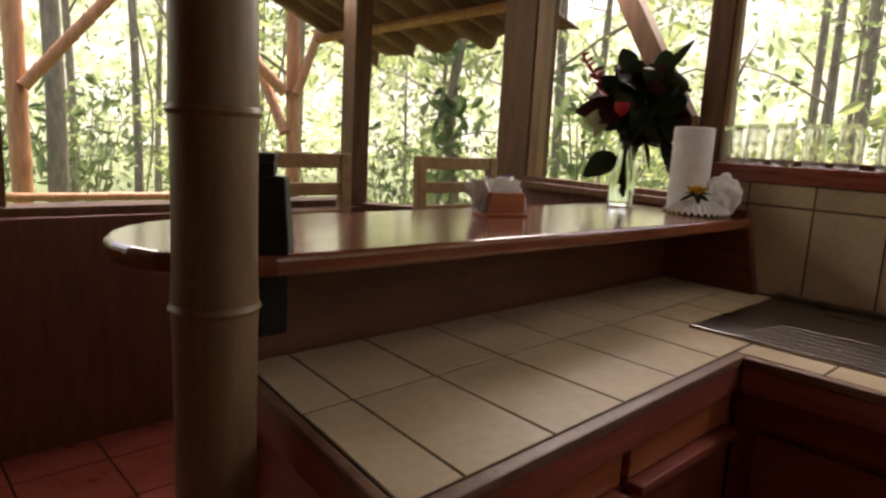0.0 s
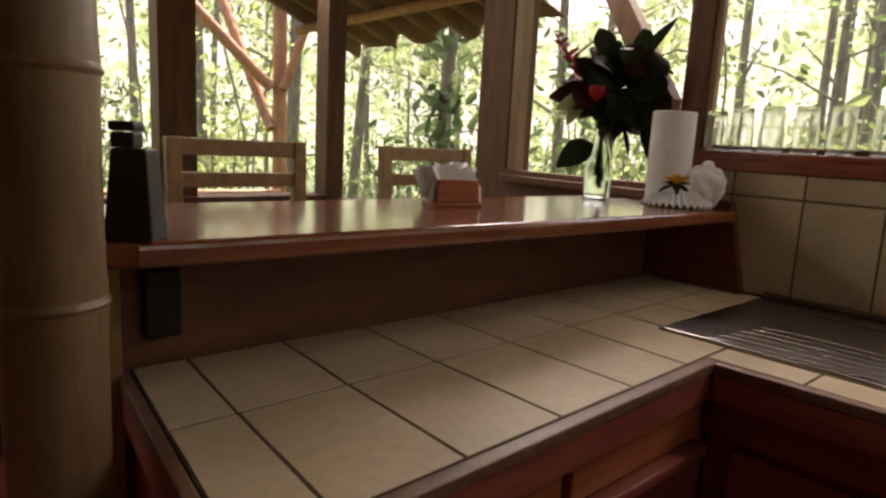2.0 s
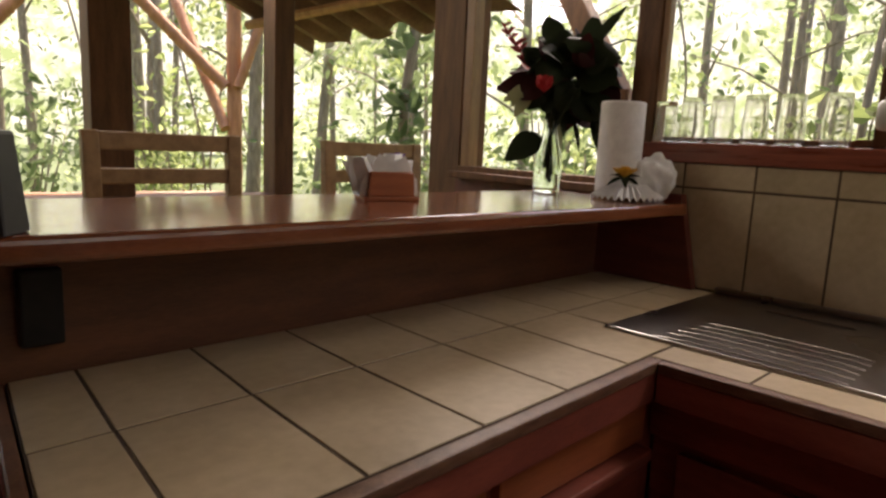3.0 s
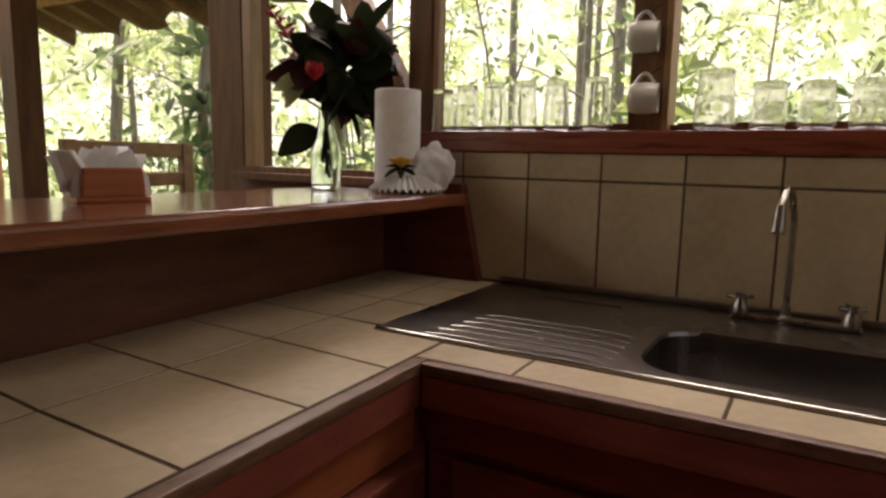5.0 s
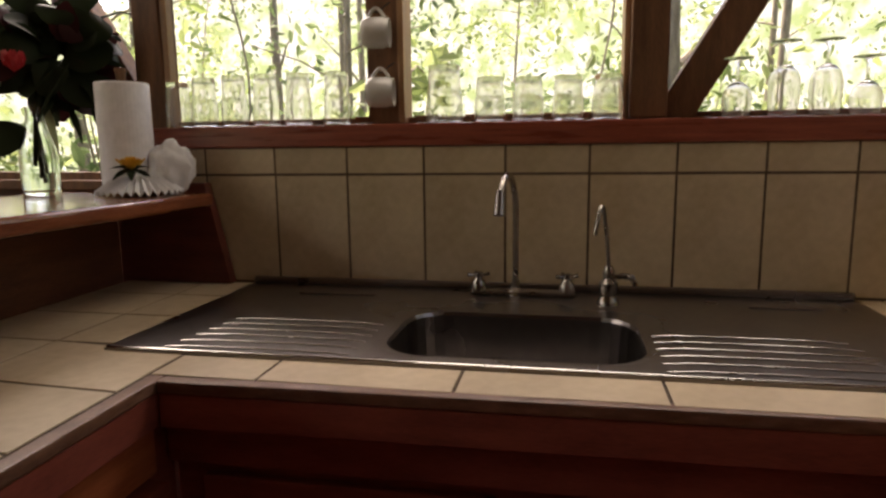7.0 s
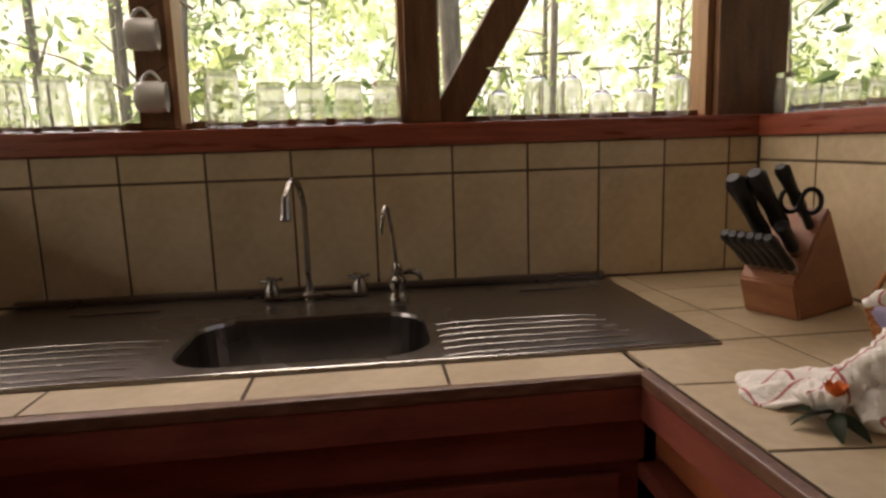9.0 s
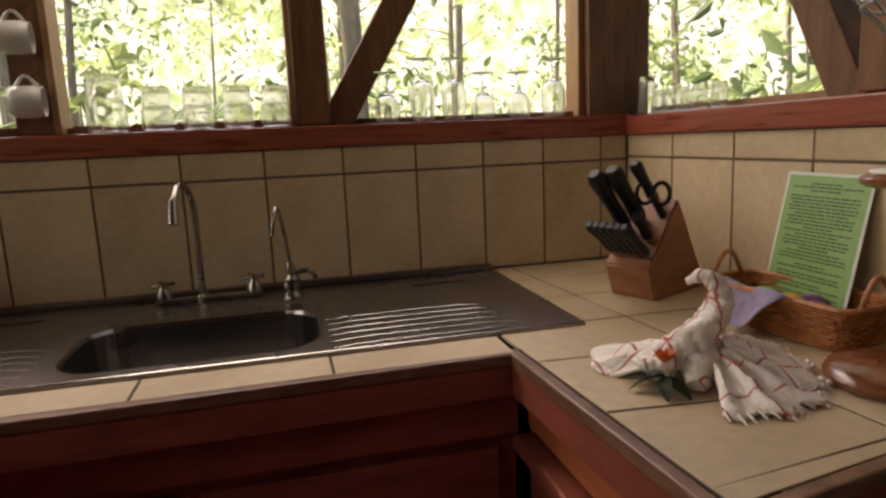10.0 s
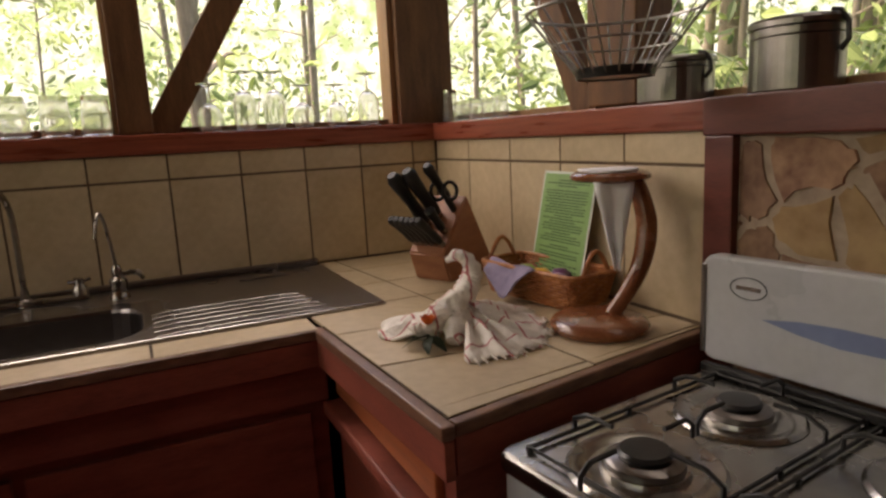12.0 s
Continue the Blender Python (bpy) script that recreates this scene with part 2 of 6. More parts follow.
# ---- the room ----
EAST, SOUTH, NORTH, WEST = 2.0, -1.28, 2.95, -2.6
TOP, BAR_Z, SILL = 0.9, 1.155, 1.335
floor = tagged(part("floor", box(WEST - 0.1, 2.6, -2.6, 3.2, -0.2, -0.012), GROUT), "red ceramic tile floor with dark joints", "floor", kind="structure")
# unseen closing walls; the west one is shut to dim the sink wall
wall_west = empty("wall_west", "unseen dark red board wall closing the room", "wall", kind="structure")
for name, y0, y1, z0, z1 in (("boards", -2.6, 3.05, -0.1, 0.9), ("boards", -2.6, 3.05, 2.3, 2.75), ("boards", -2.6, 3.05, 0.9, 2.3)):
    part(name, box(WEST - 0.12, WEST, y0, y1, z0, z1), DARK_WALL, wall_west)
wall_back = tagged(part("wall_back", box(WEST, 0.1, -2.6, -2.5, -0.1, 2.75), DARK_WALL), "unseen dark red board wall closing the room", "wall", kind="structure")
# out of view; reaches past the walls to keep sun off the counters
ceiling = tagged(part("ceiling", box(WEST - 0.3, 2.98, -2.9, 3.75, 2.75, 2.85), CEIL_WOOD), "unseen brown board ceiling with added sun-blocking eaves", "ceiling", kind="structure")

# east wall under the windows, behind the sink
wall_east = tagged(part("wall_east", box(EAST + 0.002, EAST + 0.15, SOUTH - 0.15, 0.95, -0.1, 1.274), WALL_GROUT), "wall of beige ceramic tiles over the sink", "wall", kind="structure")
wall_south = tagged(part("wall_south", box(0.845, EAST + 0.002, SOUTH - 0.15, SOUTH - 0.002, -0.1, 1.272), WALL_GROUT), "wall of beige ceramic tiles behind the counter", "wall", kind="structure")
wall_stove = tagged(part("wall_stove", box(-0.6, 0.845, SOUTH - 0.15, SOUTH - 0.0062, -0.1, 1.262), MORTAR), "flagstone wall behind the stove", "wall", kind="structure")
wall_south_west = tagged(part("wall_south_west", box(-0.75, -0.6, -2.6, SOUTH - 0.0, -0.1, 2.75), DARK_WALL), "unseen dark red board wall closing the room", "wall", kind="structure")

# red ledges that the glasses stand on
ledge_east = tagged(part("ledge_east", box(EAST - 0.012, EAST + 0.15, SOUTH + 0.0, 0.97, 1.274, SILL - 0.004, 0.004), LEDGE_WOOD), "red-stained wooden ledge under the windows", "ledge", kind="structure")
ledge_south = tagged(part("ledge_south", box(-0.6, EAST + 0.1, SOUTH - 0.16, SOUTH + 0.012, 1.272, SILL - 0.007, 0.004), LEDGE_WOOD), "red-stained wooden ledge under the windows", "ledge", kind="structure")
stove_beam = tagged(part("stove_beam", box(-0.6, 0.85, SOUTH - 0.03, SOUTH + 0.015, 1.262, SILL - 0.005, 0.004), DEEP_RED), "dark red beam over the flagstones", "beam", kind="structure")
stove_post = tagged(part("stove_post", box(0.785, 0.847, SOUTH - 0.03, SOUTH + 0.012, 0.0, 1.262, 0.004), DEEP_RED), "dark red upright between tiles and stones", "post", kind="structure")


def post(name, x, y, w, d, z0, z1, mat=POST_WOOD, turn=0, label="brown wooden window post"):
    bm = box(-w / 2, w / 2, -d / 2, d / 2, z0, z1, 0.006)
    ob = part(name, bm, mat)
    ob.matrix_world = pose(x, y, 0, 0, 0, turn)
    return tagged(ob, label, "post", kind="structure")


def lining(x0, x1, y0, y1, z0, z1):
    return tagged(part("window_lining", box(x0, x1, y0, y1, z0, z1, 0.003), FRAME_WOOD), "golden-brown wooden window lining", "window frame", kind="structure")


HEAD = 2.35
post("post_1", 2.09, 1.007, 0.08, 0.086, SILL - 0.1, 2.75)
post("post_2", 2.12, 0.318, 0.10, 0.10, SILL, 2.75)
post("post_3", 2.09, -0.358, 0.11, 0.09, SILL, 2.75)
post("post_4", 2.11, -1.27, 0.16, 0.20, SILL - 0.06, 2.75)
post("post_5", 1.19, -1.40, 0.165, 0.11, SILL, 2.75)
post("post_6", -0.1, -1.40, 0.14, 0.11, SILL, 2.75)
for x0, x1, y0, y1, z0, z1 in ((2.06, 2.15, 0.263, 0.28, SILL, HEAD), (2.06, 2.15, -0.313, -0.299, SILL, HEAD), (2.055, 2.085, 0.944, 0.963, SILL - 0.005, HEAD),
                               (2.06, 2.15, -1.17, -1.15, SILL, HEAD)):
    lining(x0, x1, y0, y1, z0, z1)
for name, y0, y1 in (("header_east", -1.4, 1.0),):
    tagged(part(name, box(2.04, 2.16, y0, y1, HEAD, 2.75, 0.004), POST_WOOD), "brown wooden beam over the windows", "beam", kind="structure")
tagged(part("header_south", box(-0.6, 2.04, -1.46, -1.34, HEAD, 2.75, 0.004), POST_WOOD), "brown wooden beam over the windows", "beam", kind="structure")
tagged(part("sill_strip_east", box(2.10, 2.15, -1.17, 0.962, SILL - 0.005, SILL + 0.016, 0.003), POST_WOOD), "dark wooden strip along the panes", "sill", kind="structure")
tagged(part("sill_strip_south", box(-0.6, 2.03, -1.42, -1.38, SILL - 0.008, SILL + 0.014, 0.003), FRAME_WOOD), "golden-brown strip along the panes", "sill", kind="structure")
for name, p, q in (("brace_1", (2.10, -0.40, 1.30), (2.10, -1.03, 2.36)), ("brace_2", (2.13, 1.00, 1.24), (2.22, 1.72, 2.36)), ("brace_3", (1.28, -1.40, 1.27), (1.86, -1.40, 2.36))):
    tagged(part(name, beam(p, q, 0.085, 0.07, 0.005, up=(1, 0, 0) if name != "brace_3" else (0, 1, 0)), POST_WOOD), "slanting brown wooden brace", "brace", kind="structure")

# north-east part: window over the bar's end, diagonal window, long window wall
wall_bar_end = tagged(part("wall_bar_end", beam((2.17, 0.96, 0.53), (2.325, 2.03, 0.53), 0.13, 1.26, 0.0), DARK_WALL), "dark wooden wall under the window", "wall", kind="structure")
tagged(part("sill_bar_end", beam((2.13, 0.98, 1.167), (2.275, 2.02, 1.167), 0.16, 0.03, 0.004), POST_WOOD), "brown wooden window sill", "sill", kind="structure")
tagged(part("sill_step", beam((2.13, 0.98, 1.192), (2.275, 2.02, 1.192), 0.06, 0.026, 0.003), POST_WOOD), "brown sill strip", "sill", kind="structure")
tagged(part("header_bar_end", beam((2.12, 1.0, 2.55), (2.28, 2.03, 2.55), 0.12, 0.4, 0.004), POST_WOOD), "brown wooden beam over the window", "beam", kind="structure")
tagged(part("jamb_bar_end", beam((2.29, 1.988, 1.2), (2.29, 1.988, 2.4), 0.05, 0.06, 0.003), FRAME_WOOD), "golden-brown window jamb", "window frame", kind="structure")
post("post_7", 2.365, 2.145, 0.15, 0.24, 0.0, 2.75, POST_WOOD, -8)
A, B = Vector((1.87, 2.93, 0)), Vector((2.42, 2.3, 0))
tagged(part("wall_diagonal", beam(A + Vector((0, 0, 0.43)), B + Vector((0, 0, 0.43)), 0.1, 1.06, 0.0), DARK_WALL), "dark wooden wall under the window", "wall", kind="structure")
tagged(part("sill_diagonal", beam(A + Vector((0, 0, 0.97)), B + Vector((0, 0, 0.97)), 0.14, 0.03, 0.004), POST_WOOD), "brown wooden window sill", "sill", kind="structure")
tagged(part("header_diagonal", beam(A + Vector((0, 0, 2.55)), B + Vector((0, 0, 2.55)), 0.1, 0.4, 0.004), POST_WOOD), "brown wooden beam over the window", "beam", kind="structure")
post("post_8", 1.865, 2.95, 0.11, 0.12, 0.0, 2.75)
post("post_9", 1.065, 3.0, 0.17, 0.12, 0.0, 2.75)
post("post_10", 0.13, 3.0, 0.16, 0.12, 0.0, 2.75)
post("post_11", -1.2, 3.0, 0.16, 0.12, 0.0, 2.75)
wall_north = tagged(part("wall_north", box(WEST, 1.87, NORTH - 0.13, NORTH + 0.1, -0.1, 0.97), DARK_WALL), "unseen dark red board wall closing the room under the windows", "wall", kind="structure")
tagged(part("sill_north", box(WEST, 1.87, NORTH - 0.06, NORTH + 0.11, 0.97, 1.005, 0.004), POST_WOOD), "brown wooden window sill", "sill", kind="structure")
tagged(part("header_north", box(WEST, 1.9, NORTH, NORTH + 0.1, HEAD, 2.75, 0.004), POST_WOOD), "brown wooden beam over the windows", "beam", kind="structure")

# ---- counters ----
def run(name, x0, x1, y0, y1, label):
    return tagged(part(name, box(x0, x1, y0, y1, TOP - 0.05, TOP - 0.0016), GROUT), label, "counter", kind="")


counter_bar = run("bar_side_counter", 0.385, 1.405, 0.518, 1.072, "counter of beige ceramic tiles with a brown wooden edge")
counter_sink_front = run("sink_front_strip", 1.281, 1.405, -0.64, 0.518, "narrow strip of beige ceramic tiles before the sink")
counter_corner = run("corner_counter", 1.405, EAST, 0.685, 1.072, "tiled counter corner beside the drainboard")
counter_south = run("stove_side_counter", 0.86, EAST, SOUTH, -0.68, "counter of beige ceramic tiles with a brown wooden edge")
FLAT = Matrix()


def lay(parent, xs, ys):
    for x0, x1 in zip(xs, xs[1:]):
        for y0, y1 in zip(ys, ys[1:]):
            tile(parent, ((x0 + x1) / 2, (y0 + y1) / 2, TOP), x1 - x0 - 0.006, y1 - y0 - 0.006, FLAT)


# ---- bar top and its panel ----
def slab(outline, z0, z1, bevel=0.0):
    """A board of the given outline, seen from above, with rounded arrises."""
    bm = bmesh.new()
    face = bm.faces.new([bm.verts.new((x, y, z0)) for x, y in outline])
    r = bmesh.ops.extrude_face_region(bm, geom=[face])
    bmesh.ops.translate(bm, vec=(0, 0, z1 - z0), verts=[v for v in r["geom"] if isinstance(v, bmesh.types.BMVert)])
    if bevel:
        rim = [e for e in bm.edges if abs(e.verts[0].co.z - e.verts[1].co.z) < 1e-6]
        bmesh.ops.bevel(bm, geom=rim, offset=bevel, segments=3, affect="EDGES", profile=0.5)
    return bm


bar = empty("breakfast_bar", "varnished red wooden breakfast bar with a brown panel", "bar counter")
outline = [(1.96, 0.782), (1.96, 1.29), (0.36, 1.355)]
outline += [(0.34 - 0.255 * math.sin(math.pi * k / 12), 1.105 + 0.25 * math.cos(math.pi * k / 12)) for k in range(1, 12)] + [(0.36, 0.852)]
part("bar_top", slab(outline, BAR_Z - 0.038, BAR_Z, 0.011), BAR_WOOD, bar, "glossy red-brown wooden bar top with a rounded end")
part("front_panel", box(0.3, 1.955, 1.076, 1.11, 0.0, BAR_Z - 0.038), PANEL_WOOD, bar, "knotty brown wooden panel")
part("panel_end", box(0.272, 0.298, 1.05, 1.2, 0.0, BAR_Z - 0.04, 0.003), CHAIR_WOOD, bar, "pale wooden end board")
bm = bmesh.new()
vs = [bm.verts.new(v) for v in ((1.962, 0.745, 0.903), (1.962, 1.08, 0.903), (1.962, 1.08, 1.18), (1.962, 0.805, 1.18))]
f = bm.faces.new(vs)
r = bmesh.ops.extrude_face_region(bm, geom=[f])
bmesh.ops.translate(bm, vec=(0.032, 0, 0), verts=[v for v in r["geom"] if isinstance(v, bmesh.types.BMVert)])
part("end_board", bm, DEEP_RED, bar, "dark red end board with a slanting edge")

# ---- counter edges and cabinets ----
def edge(parent, p, q, wide=0.02):
    part("wooden_edge", beam(p, q, wide, 0.022, 0.004), TRIM_WOOD, parent, "brown wooden edging")
    low = Vector((0, 0, -0.041))
    part("apron", beam(Vector(p) + low, Vector(q) + low, wide * 0.75, 0.058, 0.002), RED_WOOD, parent, "dark red wooden apron")


EZ = TOP - 0.012
edge(counter_bar, (0.226, 0.476, EZ), (1.282, 0.502, EZ), 0.028)
edge(counter_bar, (0.238, 0.502, EZ), (0.303, 1.074, EZ))
edge(counter_sink_front, (1.268, 0.486, EZ), (1.288, -0.636, EZ), 0.026)
edge(counter_south, (1.302, -0.641, EZ), (0.728, -0.667, EZ), 0.022)
edge(counter_south, (0.742, -0.679, EZ), (0.842, -1.272, EZ))


def cabinet(name, label, body, fronts, pulls, doors=()):
    c = empty(name, label, "cabinet")
    part("body", box(*body), RED_WOOD, c, "dark red stained wood")
    for b in fronts:
        part("drawer_front", box(*b, 0.004), DRAWER_WOOD, c, "orange-red wooden drawer front")
    for b in pulls:
        part("pull", box(*b, 0.006), RED_WOOD, c, "red wooden pull ledge")
    for b in doors:
        d = part("door", box(*b, 0.004), RED_WOOD, c)
    return c


cabinet("bar_side_cabinet", "red-stained wooden cabinet with drawers under the tiles", (0.315, 1.34, 0.525, 1.06, 0.0, 0.848),
        [(0.34, 0.80, 0.507, 0.525, 0.73, 0.822), (0.83, 1.27, 0.507, 0.525, 0.73, 0.822)],
        [(0.37, 0.79, 0.478, 0.523, 0.70, 0.724), (0.835, 1.262, 0.478, 0.523, 0.70, 0.724)],
        [(0.36, 0.80, 0.509, 0.525, 0.1, 0.69), (0.83, 1.27, 0.509, 0.525, 0.1, 0.69)])
cabinet("sink_cabinet", "dark red wooden sink cabinet with plain doors", (1.345, 1.99, -0.66, 0.52, 0.0, 0.715), [], [],
        [(1.325, 1.345, -0.62, -0.08, 0.1, 0.70), (1.325, 1.345, -0.06, 0.46, 0.1, 0.70), (1.318, 1.345, -0.66, 0.52, 0.725, 0.848)])
cabinet("stove_side_cabinet", "red-stained wooden cabinet with a drawer under the tiles", (0.858, 1.34, -1.27, -0.69, 0.0, 0.848),
        [(0.80, 1.31, -0.69, -0.674, 0.74, 0.83)], [(0.80, 1.31, -0.688, -0.642, 0.70, 0.728)], [(0.80, 1.31, -0.69, -0.676, 0.1, 0.69)])
side = slab([(0.762, -0.69), (0.857, -0.69), (0.857, -1.268)], 0.0, 0.848)
part("side_panel", side, RED_WOOD, bpy.data.objects["stove_side_cabinet"], "dark red slanting side")

# ---- sink ----
def rounded(x0, x1, y0, y1, r, n=6):
    pts = []
    for cx, cy, a0 in ((x1 - r, y1 - r, 0), (x0 + r, y1 - r, 90), (x0 + r, y0 + r, 180), (x1 - r, y0 + r, 270)):
        pts += [(cx + r * math.cos(radians(a0 + 90 * k / n)), cy + r * math.sin(radians(a0 + 90 * k / n))) for k in range(n + 1)]
    return pts


def onto_rect(pts, x0, x1, y0, y1):
    """Moves each point outwards from the middle to the rectangle's rim."""
    cx, cy = (x0 + x1) / 2, (y0 + y1) / 2
    mx, my = sum(p[0] for p in pts) / len(pts), sum(p[1] for p in pts) / len(pts)
    out = []
    for px, py in pts:
        dx, dy = px - mx, py - my
        k = 1e9
        if dx:
            k = min(k, ((x1 if dx > 0 else x0) - mx) / dx)
        if dy:
            k = min(k, ((y1 if dy > 0 else y0) - my) / dy)
        out.append((mx + dx * k, my + dy * k))
    return out


sink = empty("kitchen_sink", "stainless steel double-drainboard kitchen sink", "sink", pose(0, 0, 0))
SX0, SX1, SY0, SY1 = 1.384, 1.992, -0.832, 0.683
bm = bmesh.new()
inner = rounded(1.435, 1.745, -0.312, 0.17, 0.09)
outer = onto_rect(inner, SX0, SX1, SY0, SY1)
for corner in ((SX0, SY0), (SX0, SY1), (SX1, SY0), (SX1, SY1)):
    near = min(range(len(outer)), key=lambda i: (outer[i][0] - corner[0]) ** 2 + (outer[i][1] - corner[1]) ** 2)
    outer[near] = corner
Z = TOP + 0.005
loops = [[(x, y, TOP - 0.002) for x, y in outer], [(x, y, Z) for x, y in outer]]
mid = [((a[0] * 0.12 + b[0] * 0.88), (a[1] * 0.12 + b[1] * 0.88)) for a, b in zip(outer, inner)]
loops.append([(x, y, Z) for x, y in mid])
loops.append([(x, y, Z - 0.002) for x, y in inner])


def shrunk(pts, k):
    cx, cy = 1.6, -0.071
    return [(cx + (x - cx) * k, cy + (y - cy) * k) for x, y in pts]


for k, z in ((0.985, -0.01), (0.965, -0.10), (0.94, -0.145), (0.88, -0.165), (0.2, -0.172)):
    loops.append([(x, y, Z + z) for x, y in shrunk(inner, k)])
rings = [[bm.verts.new(p) for p in lp] for lp in loops]
for a, b in zip(rings, rings[1:]):
    for i in range(len(a)):
        bm.faces.new((a[i], a[(i + 1) % len(a)], b[(i + 1) % len(a)], b[i]))
bm.faces.new(rings[-1])
part("basin", bm, STEEL, sink, smooth=False)
part("drain", lathe([(0.0, 0.0), (0.03, 0.0), (0.042, 0.004), (0.045, 0.0)], 20, at=(1.6, -0.071, Z - 0.17)), CHROME, sink, "chrome drain")
for y0, y1, away in ((0.205, 0.575, 1), (-0.33, -0.715, -1)):
    for k in range(6):
        x = 1.412 + k * 0.04
        ln = (y1 - y0) * (1 - 0.02 * k)
        pts = arc(9, lambda u: (x + 0.005 * math.sin(math.pi * u), y0 + ln * u, Z + 0.0026 * min(1, 8 * u, 8 * (1 - u)) - 0.0012))
        part("drain_rib", tube(pts, 0.0015, 8), RIB_STEEL, sink, smooth=True)
part("front_lip", tube([(SX0 + 0.004, SY0 + 0.004, Z), (SX0 + 0.004, SY1 - 0.004, Z)], 0.0034, 8), RIB_STEEL, sink, "rolled steel lip coloured bright as a highlight", True)
part("raised_back", box(1.974, 1.996, SY0, SY1, Z - 0.001, Z + 0.016, 0.006), STEEL, sink)
for y0, y1 in ((0.3, 0.5), (-0.72, -0.57)):
    part("back_rim", box(1.86, 1.872, y0, y1, Z, Z + 0.004, 0.0018), STEEL, sink)

faucet = empty("kitchen_faucet", "tall chrome gooseneck faucet with two taps behind the sink", "faucet")
pts = [(1.925, -0.045, Z)] + arc(5, lambda u: (1.925, -0.045, 0.93 + 0.20 * u)) + arc(9, lambda u: (1.925 - 0.095 * (1 - math.cos(math.pi * u * 0.86)), -0.045 + 0.02 * u, 1.13 + 0.075 * math.sin(math.pi * u * 0.86)))
part("neck", tube(pts, 0.0074, 12), CHROME, faucet, smooth=True)
tip = Vector(pts[-1])
part("spout", tube([tip + Vector((0.004, 0, 0.012)), tip + Vector((-0.004, 0, -0.012)), tip + Vector((-0.012, 0.001, -0.04))], [0.009, 0.011, 0.0125], 12), STEEL, faucet, "steel spout nozzle", True)
part("foot", lathe([(0.0, 0.0), (0.022, 0.0), (0.02, 0.01), (0.011, 0.018), (0.009, 0.04), (0.0, 0.04)], 16, at=(1.925, -0.045, Z)), CHROME, faucet, smooth=True)
part("bridge", box(1.905, 1.945, -0.19, 0.065, Z, Z + 0.012, 0.005), CHROME, faucet)
for y in (0.047, -0.17):
    tap = part("tap", lathe([(0.0, 0.0), (0.02, 0.0), (0.018, 0.02), (0.011, 0.03), (0.011, 0.045), (0.0, 0.047)], 14, at=(1.925, y, Z + 0.01)), CHROME, faucet, smooth=True)
    for k in range(4):
        a = math.pi / 2 * k + 0.4
        part("handle", tube([(1.925, y, Z + 0.045), (1.925 + 0.028 * math.cos(a), y + 0.028 * math.sin(a), Z + 0.05)], [0.003, 0.005], 8), CHROME, tap, smooth=True)
filter_tap = empty("filter_tap", "small chrome drinking-water tap with a thin neck", "faucet")
pts = arc(5, lambda u: (1.86 - 0.012 * u, -0.264 + 0.006 * u, 0.985 + 0.07 * u)) + arc(8, lambda u: (1.848 - 0.032 * (1 - math.cos(math.pi * u)), -0.258 + 0.03 * u, 1.055 + 0.072 * math.sin(math.pi * u) + 0.02 * u))
part("neck", tube(pts, 0.0046, 10), CHROME, filter_tap, smooth=True)
part("foot", lathe([(0.0, 0.0), (0.026, 0.0), (0.024, 0.01), (0.016, 0.02), (0.022, 0.035), (0.022, 0.05), (0.012, 0.06), (0.014, 0.075), (0.008, 0.09), (0.0, 0.092)], 16, at=(1.86, -0.264, Z)), CHROME, filter_tap, smooth=True)
part("lever", tube([(1.86, -0.262, 0.965), (1.86, -0.295, 0.972), (1.86, -0.316, 0.968), (1.86, -0.325, 0.95)], [0.006, 0.007, 0.008, 0.005], 8), CHROME, filter_tap, smooth=True)

# ---- bamboo column ----
column = empty("bamboo_column", "thick brown bamboo column beside the bar", "column", kind="")
prof = []
NODES = (0.28, 0.72, 1.088, 1.378, 1.72, 2.05, 2.4)
z = 0.0
for nz in NODES + (2.75,):
    prof += [(0.0645, z + 0.012), (0.0625, z + 0.05), (0.062, (z + nz) / 2), (0.0625, nz - 0.05), (0.0645, nz - 0.008)]
    z = nz
part("culm", lathe([(0.0, 0.0), (0.0645, 0.0)] + prof + [(0.0, 2.75)], 28, at=(0.166, 0.856, 0)), BAMBOO, column, smooth=True)
for nz in NODES:
    part("node_ring", lathe([(0.0635, nz - 0.008), (0.0675, nz - 0.003), (0.0685, nz), (0.066, nz + 0.004), (0.0635, nz + 0.012)], 28, at=(0.166, 0.856, 0)), BAMBOO, column, smooth=True)

